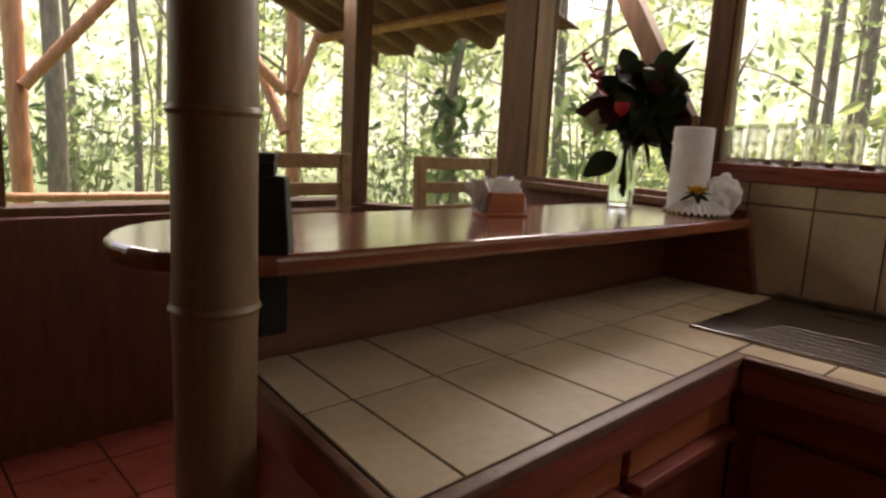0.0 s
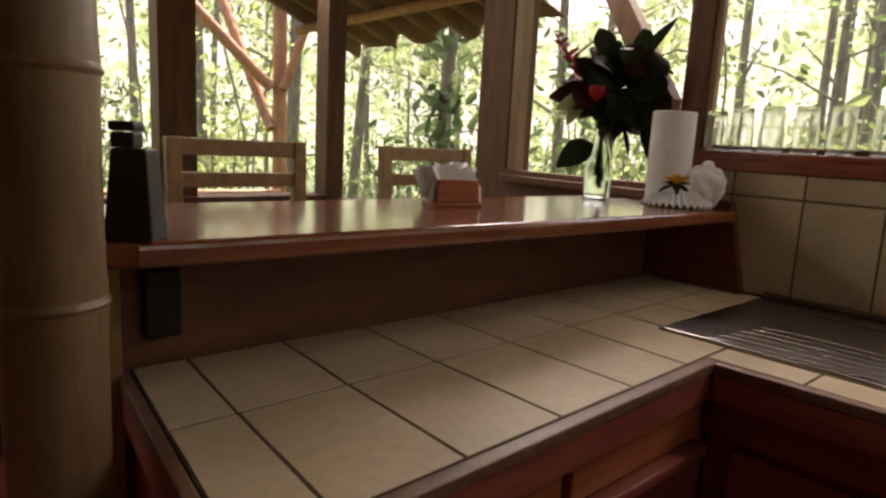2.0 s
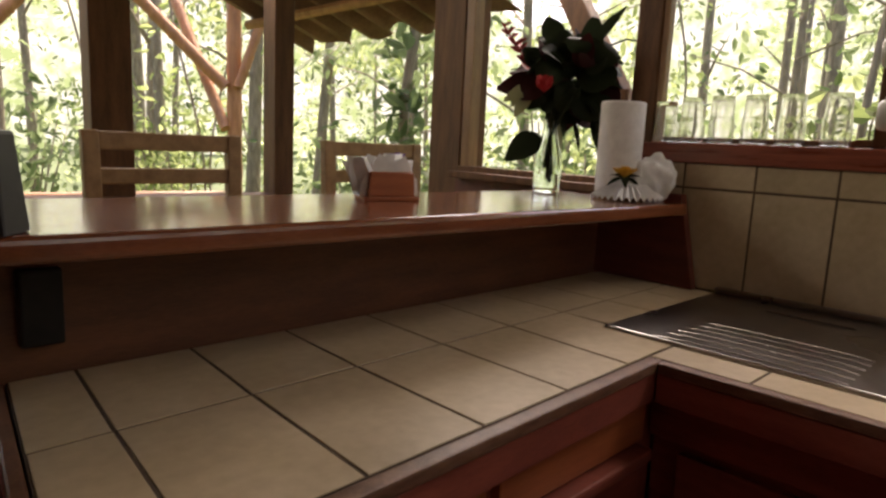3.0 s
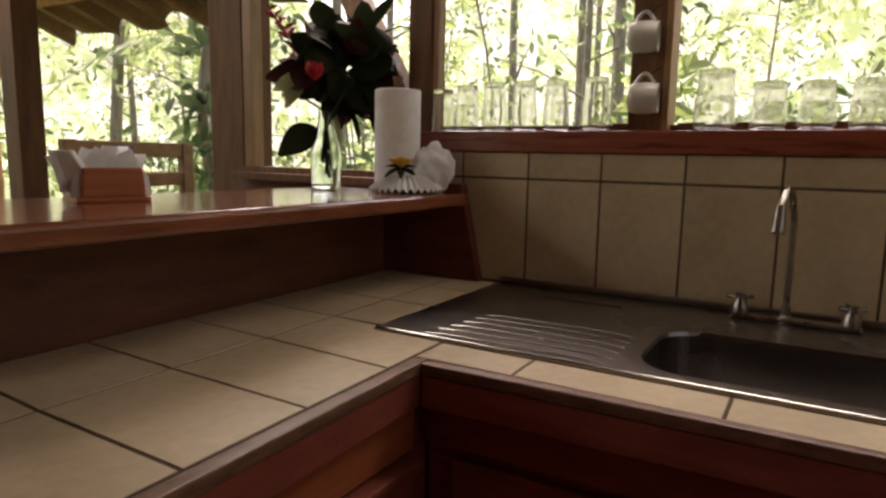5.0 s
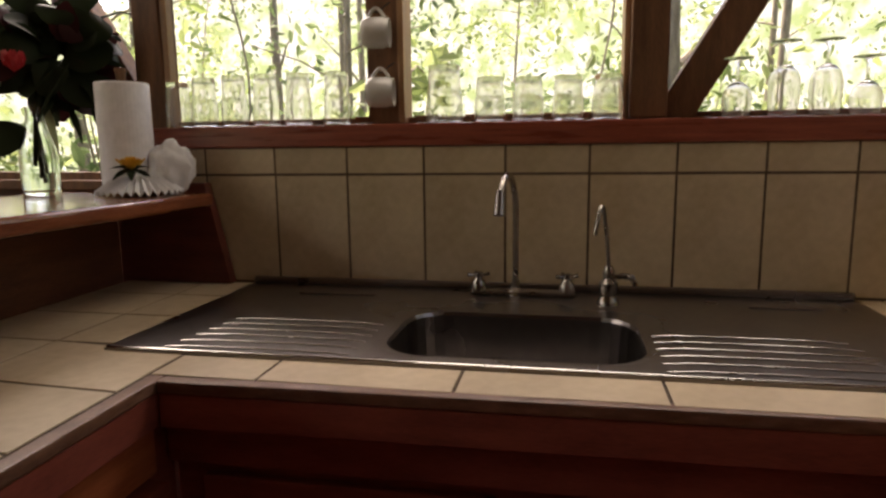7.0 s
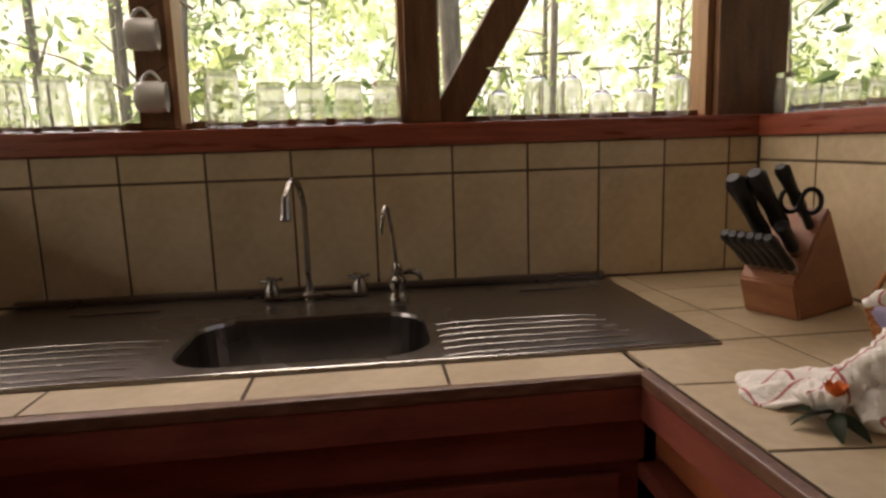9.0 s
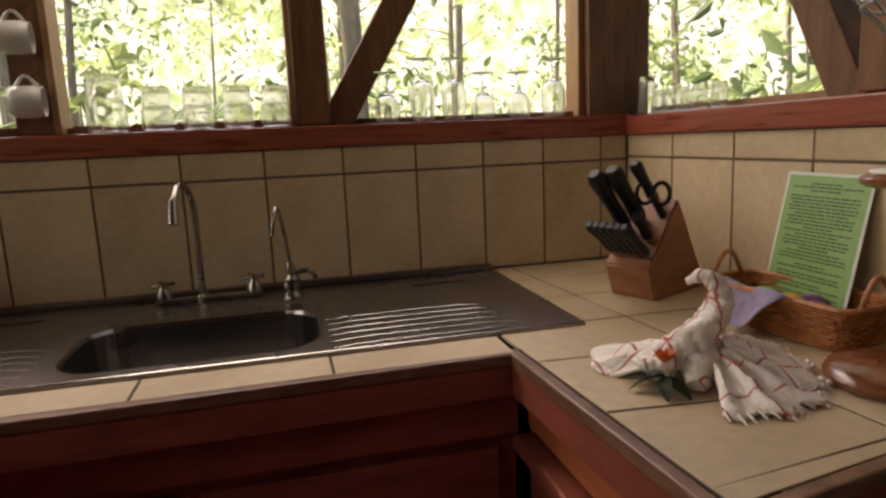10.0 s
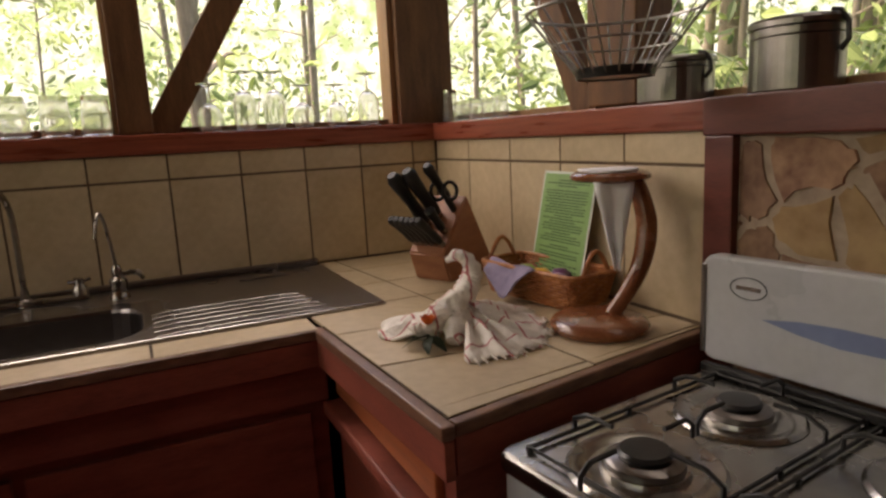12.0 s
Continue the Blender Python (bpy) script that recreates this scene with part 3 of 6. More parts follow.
# ---- bar stools ----
def bar_chair(m):
    c = empty("bar_chair", "pale wooden bar chair with a slatted back", "chair", group="chairs at the bar")
    w = 0.21
    for x in (-w, w):
        part("back_post", beam((x * 0.93, 0.19, 0.0), (x, 0.235, 1.29), 0.045, 0.035, 0.005, up=(0, 1, 0)), CHAIR_WOOD, c)
        part("leg", beam((x * 0.93, -0.2, 0.0), (x * 0.93, -0.18, 0.74), 0.045, 0.045, 0.005, up=(0, 1, 0)), CHAIR_WOOD, c)
        part("side_stretcher", beam((x * 0.93, -0.2, 0.3), (x * 0.93, 0.2, 0.3), 0.025, 0.04, 0.004), CHAIR_WOOD, c)
    for z, h in ((1.262, 0.052), (1.162, 0.046), (1.066, 0.046), (0.97, 0.046)):
        part("back_slat", beam((-w + 0.02, 0.2 + 0.035 * z / 1.29, z), (w - 0.02, 0.2 + 0.035 * z / 1.29, z), 0.026, h, 0.005), CHAIR_WOOD, c)
    part("seat", box(-0.22, 0.22, -0.23, 0.21, 0.74, 0.775, 0.01), CHAIR_WOOD, c)
    part("foot_rail", beam((-w * 0.93, -0.2, 0.25), (w * 0.93, -0.2, 0.25), 0.025, 0.045, 0.004), CHAIR_WOOD, c)
    c.matrix_world = m
    return c


first = bar_chair(pose(0.89, 1.675, 0, 0, 0, 0))
copy_thing(first, pose(1.675, 1.675, 0, 0, 0, 0))

# ---- on the bar ----
nh = empty("napkin_holder", "red-brown wooden napkin holder full of white napkins", "napkin holder", pose(1.105, 1.115, BAR_Z, 0, 0, -20))
part("base", box(-0.068, 0.068, -0.012, 0.075, 0, 0.01, 0.003), DRAWER_WOOD, nh)
for y in (-0.004, 0.067):
    bm = box(-0.058, 0.058, y - 0.006, y + 0.006, 0.01, 0.068, 0.004)
    for v in bm.verts:
        v.co.x *= 1 - 1.2 * (v.co.z - 0.01)
    part("side_board", bm, DRAWER_WOOD, nh)
for k in range(9):
    y = 0.006 + k * 0.0065
    bm = bmesh.new()
    h, s = 0.095 + 0.01 * math.sin(k * 1.7), 0.012 * math.sin(k * 2.3)
    pts = [(-0.075, 0.011), (0.072, 0.011), (0.068, 0.05), (0.03 + s, h), (0.0 + s, h - 0.012), (-0.035 + s, h + 0.004), (-0.07, 0.045)]
    f = bm.faces.new([bm.verts.new((x, y + 0.012 * (z - 0.01), z)) for x, z in pts])
    r = bmesh.ops.extrude_face_region(bm, geom=[f])
    bmesh.ops.translate(bm, vec=(0, 0.0035, 0), verts=[v for v in r["geom"] if isinstance(v, bmesh.types.BMVert)])
    part("napkin", bm, PAPER, nh, "white paper napkin")
for k, (dx, dy, lean, h) in enumerate(((-0.05, 0.02, -0.035, 0.08), (-0.035, 0.045, -0.05, 0.068), (-0.02, 0.03, 0.03, 0.09), (0.02, 0.05, 0.035, 0.075))):
    bm = bmesh.new()
    rows = [[bm.verts.new((dx + (i - 2) * 0.016 * (1.2 - 0.5 * u) + lean * u + 0.004 * math.sin(3 * i + k), dy + 0.01 * math.sin(i * 1.4 + k) + 0.02 * u * (k % 2 - 0.5), 0.02 + h * u)) for i in range(5)] for u in (0, 0.3, 0.65, 1.0)]
    for a, b in zip(rows, rows[1:]):
        for i in range(4):
            bm.faces.new((a[i], a[i + 1], b[i + 1], b[i]))
    crumple = part("napkin", bm, PAPER, nh, "crumpled white paper napkin", True)
    crumple.modifiers.new("thick", "SOLIDIFY").thickness = 0.002
PURPLE = surface("violet_petal", (0.09, 0.03, 0.22), (0.2, 0.08, 0.4), 0.6, 30)


def blossom(name, label, at, mat, size, petals=7, cup=0.5, heart=None):
    b = empty(name, label, "flower", Matrix.Translation(at))
    for ring, (k, tilt) in enumerate(((petals, cup), (max(4, petals - 2), cup + 0.5))):
        for i in range(k):
            a = 2 * math.pi * i / k + ring * 0.4
            s = size * (1 - 0.25 * ring)
            bm = bmesh.new()
            rows = []
            for j in range(4):
                u = j / 3
                w = s * 0.38 * math.sin(math.pi * (0.12 + 0.83 * u))
                rr, zz = s * u * math.cos(tilt * (0.6 + 0.6 * u)), s * u * math.sin(tilt * (0.6 + 0.6 * u))
                rows.append([bm.verts.new((rr * math.cos(a) - q * w * math.sin(a), rr * math.sin(a) + q * w * math.cos(a), zz + 0.12 * s * abs(q))) for q in (-1, 0, 1)])
            for r0, r1 in zip(rows, rows[1:]):
                for q in range(2):
                    bm.faces.new((r0[q], r0[q + 1], r1[q + 1], r1[q]))
            part("petal", bm, mat, b, smooth=True)
    if heart:
        part("heart", lathe([(0.0, size * 0.35), (size * 0.15, size * 0.3), (size * 0.18, size * 0.1), (0.0, 0.0)], 10), heart, b)
    return b


violet = blossom("violet_flower", "small violet flower tucked in the napkins", (1.165, 1.165, BAR_Z + 0.095), PURPLE, 0.024, 6, 0.5)

mill = empty("black_container", "tapered black container with a square neck on the bar", "container", pose(0.282, 0.9, BAR_Z, 0, 0, -38))
bm = box(-0.034, 0.034, -0.032, 0.032, 0, 0.128, 0.005)
for v in bm.verts:
    k = 1 - 2.3 * v.co.z
    v.co.x *= k
    v.co.y *= k
part("body", bm, BLACK, mill)
part("neck", box(-0.026, 0.006, -0.018, 0.018, 0.1285, 0.15, 0.004), BLACK, mill)
part("cap", box(-0.028, 0.008, -0.02, 0.02, 0.151, 0.165, 0.005), BLACK, mill)
sock = tagged(part("black_outlet_box", box(0.335, 0.395, 1.045, 1.075, 0.955, 1.075, 0.005), BLACK), "black plastic box on the bar's panel", "outlet box")

# bottle with flowers
bottle = empty("glass_bottle", "clear glass bottle holding a bouquet", "vase", pose(1.86, 1.223, BAR_Z))
o = [(0.0, 0.0), (0.042, 0.0), (0.046, 0.006), (0.047, 0.09), (0.044, 0.12), (0.03, 0.165), (0.022, 0.2), (0.021, 0.225), (0.024, 0.232)]
i_ = [(0.021, 0.232), (0.0185, 0.225), (0.0195, 0.2), (0.0275, 0.165), (0.041, 0.12), (0.044, 0.09), (0.043, 0.014), (0.0, 0.012)]
part("glass", lathe(o + i_, 32), BOTTLE_GLASS, bottle, smooth=True)
part("water", lathe([(0.0, 0.0125), (0.0425, 0.0145), (0.0432, 0.06), (0.0, 0.06)], 32), WATER, bottle, "clear water", smooth=True)

LEAF_DARK = leafy("dark_glossy_leaf", (0.008, 0.014, 0.008), (0.028, 0.036, 0.016), 0.08)
LEAF_WINE = leafy("wine_red_leaf", (0.02, 0.006, 0.006), (0.05, 0.012, 0.012), 0.08)
for dull in (LEAF_DARK, LEAF_WINE):
    dull.node_tree.nodes["Principled BSDF"].inputs["Specular IOR Level"].default_value = 0.1
LEAF_PALE = leafy("pale_green_leaf", (0.25, 0.27, 0.14), (0.4, 0.42, 0.25), 0.25)
RED = surface("red_petal", (0.35, 0.012, 0.02), (0.55, 0.03, 0.04), 0.5, 30)
GINGER = surface("ginger_bract", (0.25, 0.02, 0.02), (0.42, 0.05, 0.05), 0.5, 30)
YELLOW = surface("yellow_petal", (0.6, 0.3, 0.02), (0.8, 0.5, 0.04), 0.6, 30)
ORANGE = surface("orange_petal", (0.6, 0.1, 0.01), (0.8, 0.22, 0.03), 0.6, 30)


def blade(base, tip, width, droop=0.0, fold=0.15, lobes=0, n=9, rounding=False, face=(0.35, 0.25, 1)):
    """A leaf from base to tip with a midrib fold and, where asked, a lobed rim."""
    base, tip = Vector(base), Vector(tip)
    d = tip - base
    side = d.cross(Vector(face)).normalized()
    up = side.cross(d).normalized()
    bm = bmesh.new()
    rows = []
    for j in range(n):
        u = j / (n - 1)
        w = width * max(0.02, math.sin(math.pi * min(1, u * 0.92 + 0.04)) ** 0.8 * (1.15 - 0.5 * u))
        if rounding:
            w = width * max(0.05, math.sin(math.pi * min(1, u * 0.9 + 0.07)) ** 0.5)
        if lobes:
            w *= 0.78 + 0.28 * math.cos(lobes * 2 * math.pi * u)
        c = base + d * u + up * (droop * 4 * u * (1 - u)) + Vector((0, 0, -droop * u * u))
        rows.append([bm.verts.new(c + side * (q * w) + up * (abs(q) * fold * w)) for q in (-1, -0.5, 0, 0.5, 1)])
    for a, b in zip(rows, rows[1:]):
        for q in range(4):
            bm.faces.new((a[q], a[q + 1], b[q + 1], b[q]))
    return bm


bouquet = empty("bouquet", "bouquet of dark tropical leaves with red flowers in the bottle", "bouquet", pose(0, 0, 0))
rng = random.Random(4)
neck = Vector((1.86, 1.223, BAR_Z + 0.2))
centre = Vector((1.975, 1.23, 1.53))
for k in range(11):
    foot = neck + Vector((rng.uniform(-0.015, 0.015), rng.uniform(-0.015, 0.015), -0.1 - rng.random() * 0.07))
    top = centre + Vector((rng.uniform(-0.1, 0.1), rng.uniform(-0.1, 0.1), rng.uniform(-0.1, 0.08)))
    part("stem", tube([foot, neck + (foot - neck) * 0.1, (neck + top) / 2, top], 0.0045, 6), LEAF_DARK, bouquet, smooth=True)
right = Vector((0.72, -0.69, 0))
back_dir = Vector((0.69, 0.72, 0))
for k in range(84):
    a = 2 * math.pi * k / 84 * 5.4 + rng.uniform(-0.2, 0.2)
    q = 0.3 + 0.7 * rng.random()
    c = centre + right * (0.145 * q * math.cos(a)) + Vector((0, 0, 0.135 * q * math.sin(a))) + back_dir * rng.uniform(-0.07, 0.08)
    d = (right * math.cos(a) + Vector((0, 0, math.sin(a) * 0.9)) + back_dir * rng.uniform(-0.5, 0.3)).normalized()
    ln = rng.uniform(0.07, 0.13)
    turned = Vector((-0.6, -0.65, 0.4)) + Vector((rng.uniform(-0.9, 0.9), rng.uniform(-0.9, 0.9), rng.uniform(-0.7, 0.7)))
    part("leaf", blade(c - d * ln * 0.35, c + d * ln * 0.6, rng.uniform(0.035, 0.062), rng.uniform(-0.02, 0.03), rng.uniform(-0.1, 0.3), rounding=bool(k % 3), face=turned), LEAF_DARK if k % 3 else LEAF_WINE, bouquet, smooth=True)
for p, q, w, mat in (((1.865, 1.262, 1.335), (1.775, 1.335, 1.262), 0.05, LEAF_DARK), ((1.93, 1.25, 1.40), (1.925, 1.22, 1.25), 0.012, LEAF_PALE), ((1.98, 1.22, 1.40), (1.985, 1.19, 1.30), 0.01, LEAF_DARK),
                     ((2.02, 1.17, 1.42), (2.05, 1.13, 1.27), 0.03, LEAF_DARK), ((1.90, 1.29, 1.5), (1.81, 1.42, 1.50), 0.055, LEAF_WINE), ((2.0, 1.2, 1.62), (2.09, 1.12, 1.78), 0.02, LEAF_DARK),
                     ((1.93, 1.28, 1.64), (1.92, 1.31, 1.74), 0.045, LEAF_DARK), ((1.89, 1.3, 1.56), (1.84, 1.34, 1.63), 0.045, LEAF_DARK)):
    part("leaf", blade(p, q, w, 0.01, face=(-0.6, -0.65, 0.4)), mat, bouquet, smooth=True)
part("grass_blade", tube([(1.98, 1.2, 1.56), (2.03, 1.13, 1.64), (2.06, 1.09, 1.66), (2.085, 1.06, 1.655), (2.09, 1.045, 1.63)], [0.004, 0.004, 0.0035, 0.003, 0.001], 5), LEAF_DARK, bouquet, smooth=True)
for k in range(5):
    part("pale_leaf", blade((1.845, 1.31, 1.475), (1.80 - 0.02 * math.cos(k * 1.3), 1.345 + 0.03 * math.sin(k * 1.3), 1.475 - 0.018 * k), 0.026, 0.01, face=(-0.6, -0.65, 0.4)), LEAF_PALE, bouquet, "pale green leaf", True)
g0, g1 = Vector((1.90, 1.33, 1.545)), Vector((1.842, 1.432, 1.70))
part("ginger_stem", tube([g0, (g0 + g1) / 2, g1], 0.004, 6), GINGER, bouquet, smooth=True)
for k in range(22):
    u = k / 21
    p = g0.lerp(g1, u)
    a = k * 2.4
    d = (right * math.cos(a) + back_dir * math.sin(a) + Vector((0, 0, 0.55))).normalized()
    ln = 0.062 * (1 - 0.5 * u)
    part("ginger_bract", blade(p, p + d * ln, ln * 0.24, 0.0, 0.4, n=5, face=(-0.6, -0.65, 0.4)), GINGER, bouquet, "red ginger bract", True)
red_flower = blossom("red_flower", "red flower in the bouquet", (1.815, 1.225, 1.472), RED, 0.054, 8, 0.9)

# paper towel on its stand, with a pleated napkin
roll = empty("paper_towel_roll", "white paper towel roll on a wooden upright stand", "paper towel", pose(1.90, 0.985, BAR_Z))
part("foot", lathe([(0.0, 0.0), (0.075, 0.0), (0.078, 0.006), (0.072, 0.014), (0.0, 0.014)], 28), CHAIR_WOOD, roll, "wooden foot")
part("paper", lathe([(0.0, 0.016), (0.064, 0.016), (0.0665, 0.02), (0.0665, 0.286), (0.064, 0.29), (0.02, 0.29), (0.02, 0.27), (0.0, 0.27)], 40), PAPER, roll, smooth=False)
part("rod", lathe([(0.0, 0.27), (0.012, 0.27), (0.012, 0.315), (0.015, 0.32), (0.014, 0.328), (0.0, 0.33)], 14), POST_WOOD, roll, "dark wooden rod", True)
fan = empty("pleated_napkin", "white pleated napkin spread round the towel's foot", "napkin", pose(1.862, 0.93, BAR_Z))


def pleats(r0, r1, a0, a1, n, h0, h1, wave):
    bm = bmesh.new()
    rows = []
    for i in range(n + 1):
        a = radians(a0 + (a1 - a0) * i / n)
        up = wave if i % 2 else 0
        rows.append([bm.verts.new((r * math.cos(a), r * math.sin(a), z + up * k)) for r, z, k in ((r0, h0, 0.3), ((r0 + r1) / 2, h0 * 0.6 + h1 * 0.4 + 0.006, 0.8), (r1, h1, 1.0))])
    for a, b in zip(rows, rows[1:]):
        for k in range(2):
            bm.faces.new((a[k], a[k + 1], b[k + 1], b[k]))
    return bm


part("skirt", pleats(0.02, 0.108, 140, 325, 34, 0.05, 0.002, 0.014), PAPER, fan)
bm = bmesh.new()
bmesh.ops.create_icosphere(bm, subdivisions=4, radius=1)
for v in bm.verts:
    nz = noise.noise(v.co * 2.2) * 0.22 + noise.noise(v.co * 6) * 0.06
    v.co = Vector((0.055 * v.co.x, 0.058 * v.co.y, 0.07 * v.co.z)) * (1 + nz)
    v.co += Vector((0.062, -0.055, 0.068))
part("puff", bm, PAPER, fan, "puffed white napkin end", True)
yellow_flower = blossom("yellow_flower", "yellow flower with dark leaves on the napkin", (1.802, 0.905, BAR_Z + 0.068), YELLOW, 0.042, 10, 0.5, YELLOW)
for k in range(6):
    a = 0.6 + k * 1.05
    part("leaf", blade((0, 0, 0), (0.052 * math.cos(a), 0.052 * math.sin(a), 0.008 - 0.03 * (k % 2)), 0.012, 0.004), LEAF_DARK, yellow_flower, smooth=True)

# ---- glasses and mugs on the ledges ----
def tumbler(h, r, m):
    g = empty("drinking_glass", "clear drinking glass standing upside down on the ledge", "glass", group="glasses on the ledges")
    out = [(r - 0.0012, 0.0), (r, 0.0012), (r * 0.965, h * 0.4), (r * 0.945, h * 0.52), (r * 0.90, h * 0.545), (r * 0.875, h * 0.58), (r * 0.85, h * 0.8), (r * 0.835, h - 0.005), (r * 0.81, h), (0.0, h)]
    inn = [(0.0, h - 0.013), (r * 0.77, h - 0.012), (r * 0.805, h - 0.02), (r * 0.82, h * 0.78), (r * 0.84, h * 0.58), (r * 0.87, h * 0.54), (r * 0.915, h * 0.5), (r * 0.935, h * 0.4), (r - 0.0022, 0.001)]
    bm = lathe(out + inn + [out[0]], 32)
    for v in bm.verts:
        if h * 0.56 < v.co.z < h - 0.008 and v.co.xy.length > r * 0.825:
            a = math.atan2(v.co.y, v.co.x)
            v.co.xy *= 1 + 0.012 * math.cos(16 * a)
    bmesh.ops.remove_doubles(bm, verts=bm.verts[:], dist=1e-5)
    part("body", bm, GLASS, g, smooth=True)
    g.matrix_world = m
    return g


def wine_glass(h, m):
    g = empty("wine_glass", "clear stemmed wine glass standing upside down on the ledge", "glass", group="wine glasses on the ledge")
    foot = [(0.0, h), (0.033, h - 0.0005), (0.0335, h - 0.003), (0.009, h - 0.007), (0.0042, h - 0.016), (0.004, h - 0.048), (0.006, h - 0.055), (0.017, h - 0.061)]
    cup = [(0.029, h - 0.074), (0.035, h - 0.095), (0.035, 0.035), (0.0305, 0.0), (0.0292, 0.0), (0.0334, 0.035), (0.0334, h - 0.095), (0.0275, h - 0.0725), (0.015, h - 0.063), (0.0, h - 0.06)]
    part("body", lathe(foot + cup, 32), GLASS, g, smooth=True)
    g.matrix_world = m
    return g


GX = 2.035
small = {}
for y, h in ((0.912, 0.12), (0.831, 0.13), (0.741, 0.134), (0.647, 0.134), (0.552, 0.134), (0.442, 0.135), (0.15, 0.14), (0.032, 0.108), (-0.066, 0.106), (-0.165, 0.106), (-0.262, 0.106)):
    r = 0.048 if h == 0.14 else 0.0365 if h > 0.11 else 0.04
    if h in small:
        copy_thing(small[h], pose(GX, y, SILL, 0, 0, y * 300))
    else:
        small[h] = tumbler(h, r, pose(GX, y, SILL))
for y, h in ((-0.56, 0.135), (-0.662, 0.17), (-0.753, 0.17), (-0.839, 0.13), (-0.948, 0.13), (-1.057, 0.165)):
    if ("w", h) in small:
        copy_thing(small["w", h], pose(GX, y, SILL, 0, 0, y * 300))
    else:
        small["w", h] = wine_glass(h, pose(GX, y, SILL))
tumbler(0.104, 0.026, pose(1.985, -1.335, SILL - 0.002))
shot = tumbler(0.062, 0.022, pose(1.935, -1.345, SILL - 0.002))
for x in (1.885, 1.825, 1.75, 1.67):
    copy_thing(shot, pose(x, -1.345, SILL - 0.002))

# dark coasters seen behind the glasses: wooden pegs along the strip
for k, y in enumerate((0.375, 0.21, 0.09, -0.017, -0.115, -0.213)):
    tagged(part("wooden_peg", box(2.08, 2.098, y - 0.014 - 0.02 * (k < 2), y + 0.014 + 0.02 * (k < 2), SILL + 0.001, SILL + 0.02, 0.003), POST_WOOD), "small dark wooden peg on the window ledge", "peg")


def mug(z, dy):
    m = empty("mug", "white glazed mug hanging from the window post", "mug", group="mugs on the post")
    prof = [(0.0, 0.0), (0.03, 0.0), (0.036, 0.006), (0.039, 0.02), (0.039, 0.055), (0.036, 0.06), (0.037, 0.072), (0.034, 0.072), (0.035, 0.03), (0.03, 0.012), (0.0, 0.008)]
    part("cup", lathe(prof, 28), WHITE_CLAY, m, smooth=True)
    part("handle", tube(arc(9, lambda u: (0.037 + 0.024 * math.sin(math.pi * u), 0, 0.015 + 0.045 * u)), 0.0045, 8), WHITE_CLAY, m, smooth=True)
    part("hook", tube([(0.075, 0.0, 0.075), (0.066, 0, 0.06), (0.056, 0, 0.05), (0.05, 0, 0.038), (0.056, 0, 0.028)], 0.002, 6), IRON, m, "thin iron hook")
    return m


def hang(z, dy):
    m = mug(z, dy)
    zaxis = Vector((0.12, -0.99, 0.0)).normalized()
    xaxis = Vector((0, 0, 1))
    yaxis = zaxis.cross(xaxis)
    r = Matrix((xaxis, yaxis, zaxis)).transposed().to_4x4()
    r.translation = (2.02, 0.362 + dy, z)
    m.matrix_world = r


hang(1.413, -0.008)
hang(1.563, 0.0)
hang(1.713, 0.004)

# ---- things on the stove-side counter ----
BLOCK_WOOD = surface("knife_block_wood", (0.2, 0.07, 0.03), (0.34, 0.14, 0.065), 0.5, 5, (2, 2, 7), 0.1)
ux, uy = Vector((-0.43, 0.9, 0)).normalized(), Vector((0.9, 0.43, 0)).normalized()
kb = empty("knife_block", "slanted brown wooden block full of black-handled knives", "knife block")
kb.matrix_world = Matrix(((ux.x, uy.x, 0, 1.632), (ux.y, uy.y, 0, -1.232), (0, 0, 1, TOP), (0, 0, 0, 1))) @ Matrix.Diagonal((1.1, 1.1, 1.1, 1))
bm = bmesh.new()
f = bm.faces.new([bm.verts.new((u, -0.05, z)) for u, z in ((0.0, 0.0), (0.2, 0.0), (0.225, 0.07), (0.12, 0.205))])
r = bmesh.ops.extrude_face_region(bm, geom=[f])
bmesh.ops.translate(bm, vec=(0, 0.11, 0), verts=[v for v in r["geom"] if isinstance(v, bmesh.types.BMVert)])
bmesh.ops.bevel(bm, geom=bm.edges[:], offset=0.004, segments=2, affect="EDGES")
part("block", bm, BLOCK_WOOD, kb)


def knife(y, s, ln, wide, lift=0.0):
    p = Vector((0.225 - 0.105 * s, y, 0.07 + 0.135 * s))
    d = Vector((0.78, 0.0, 0.63 + lift)).normalized()
    k = part("knife", tube([p + d * 0.004, p + d * 0.018], [wide * 0.75, wide * 0.75], 8), CHROME, kb, "bright steel bolster", True)
    pts = [p + d * (0.018 + ln * u) for u in (0, 0.12, 0.4, 0.7, 0.92, 1.0)]
    part("handle", tube(pts, [wide * w for w in (0.8, 1.0, 0.85, 1.0, 1.15, 0.7)], 10), BLACK, k, "black handle", True)


for j in range(6):
    knife(-0.04 + j * 0.0165, 0.16, 0.1, 0.0105)
for y, s, ln, w in ((0.03, 0.46, 0.165, 0.0165), (0.006, 0.6, 0.15, 0.017), (-0.012, 0.86, 0.115, 0.0125), (-0.03, 0.36, 0.07, 0.012)):
    knife(y, s, ln, w, 0.22)
p0 = Vector((0.14, -0.03, 0.16))
for side in (-1, 1):
    c = p0 + Vector((0.045, side * 0.016, 0.06))
    part("scissor_ring", tube([c + Vector((0.016 * math.cos(a) * 0.7, side * 0.003 + 0.012 * math.cos(a), 0.022 * math.sin(a))) for a in [2 * math.pi * k / 14 for k in range(14)]], 0.0045, 6, closed=True), BLACK, kb, "black scissor handle", True)
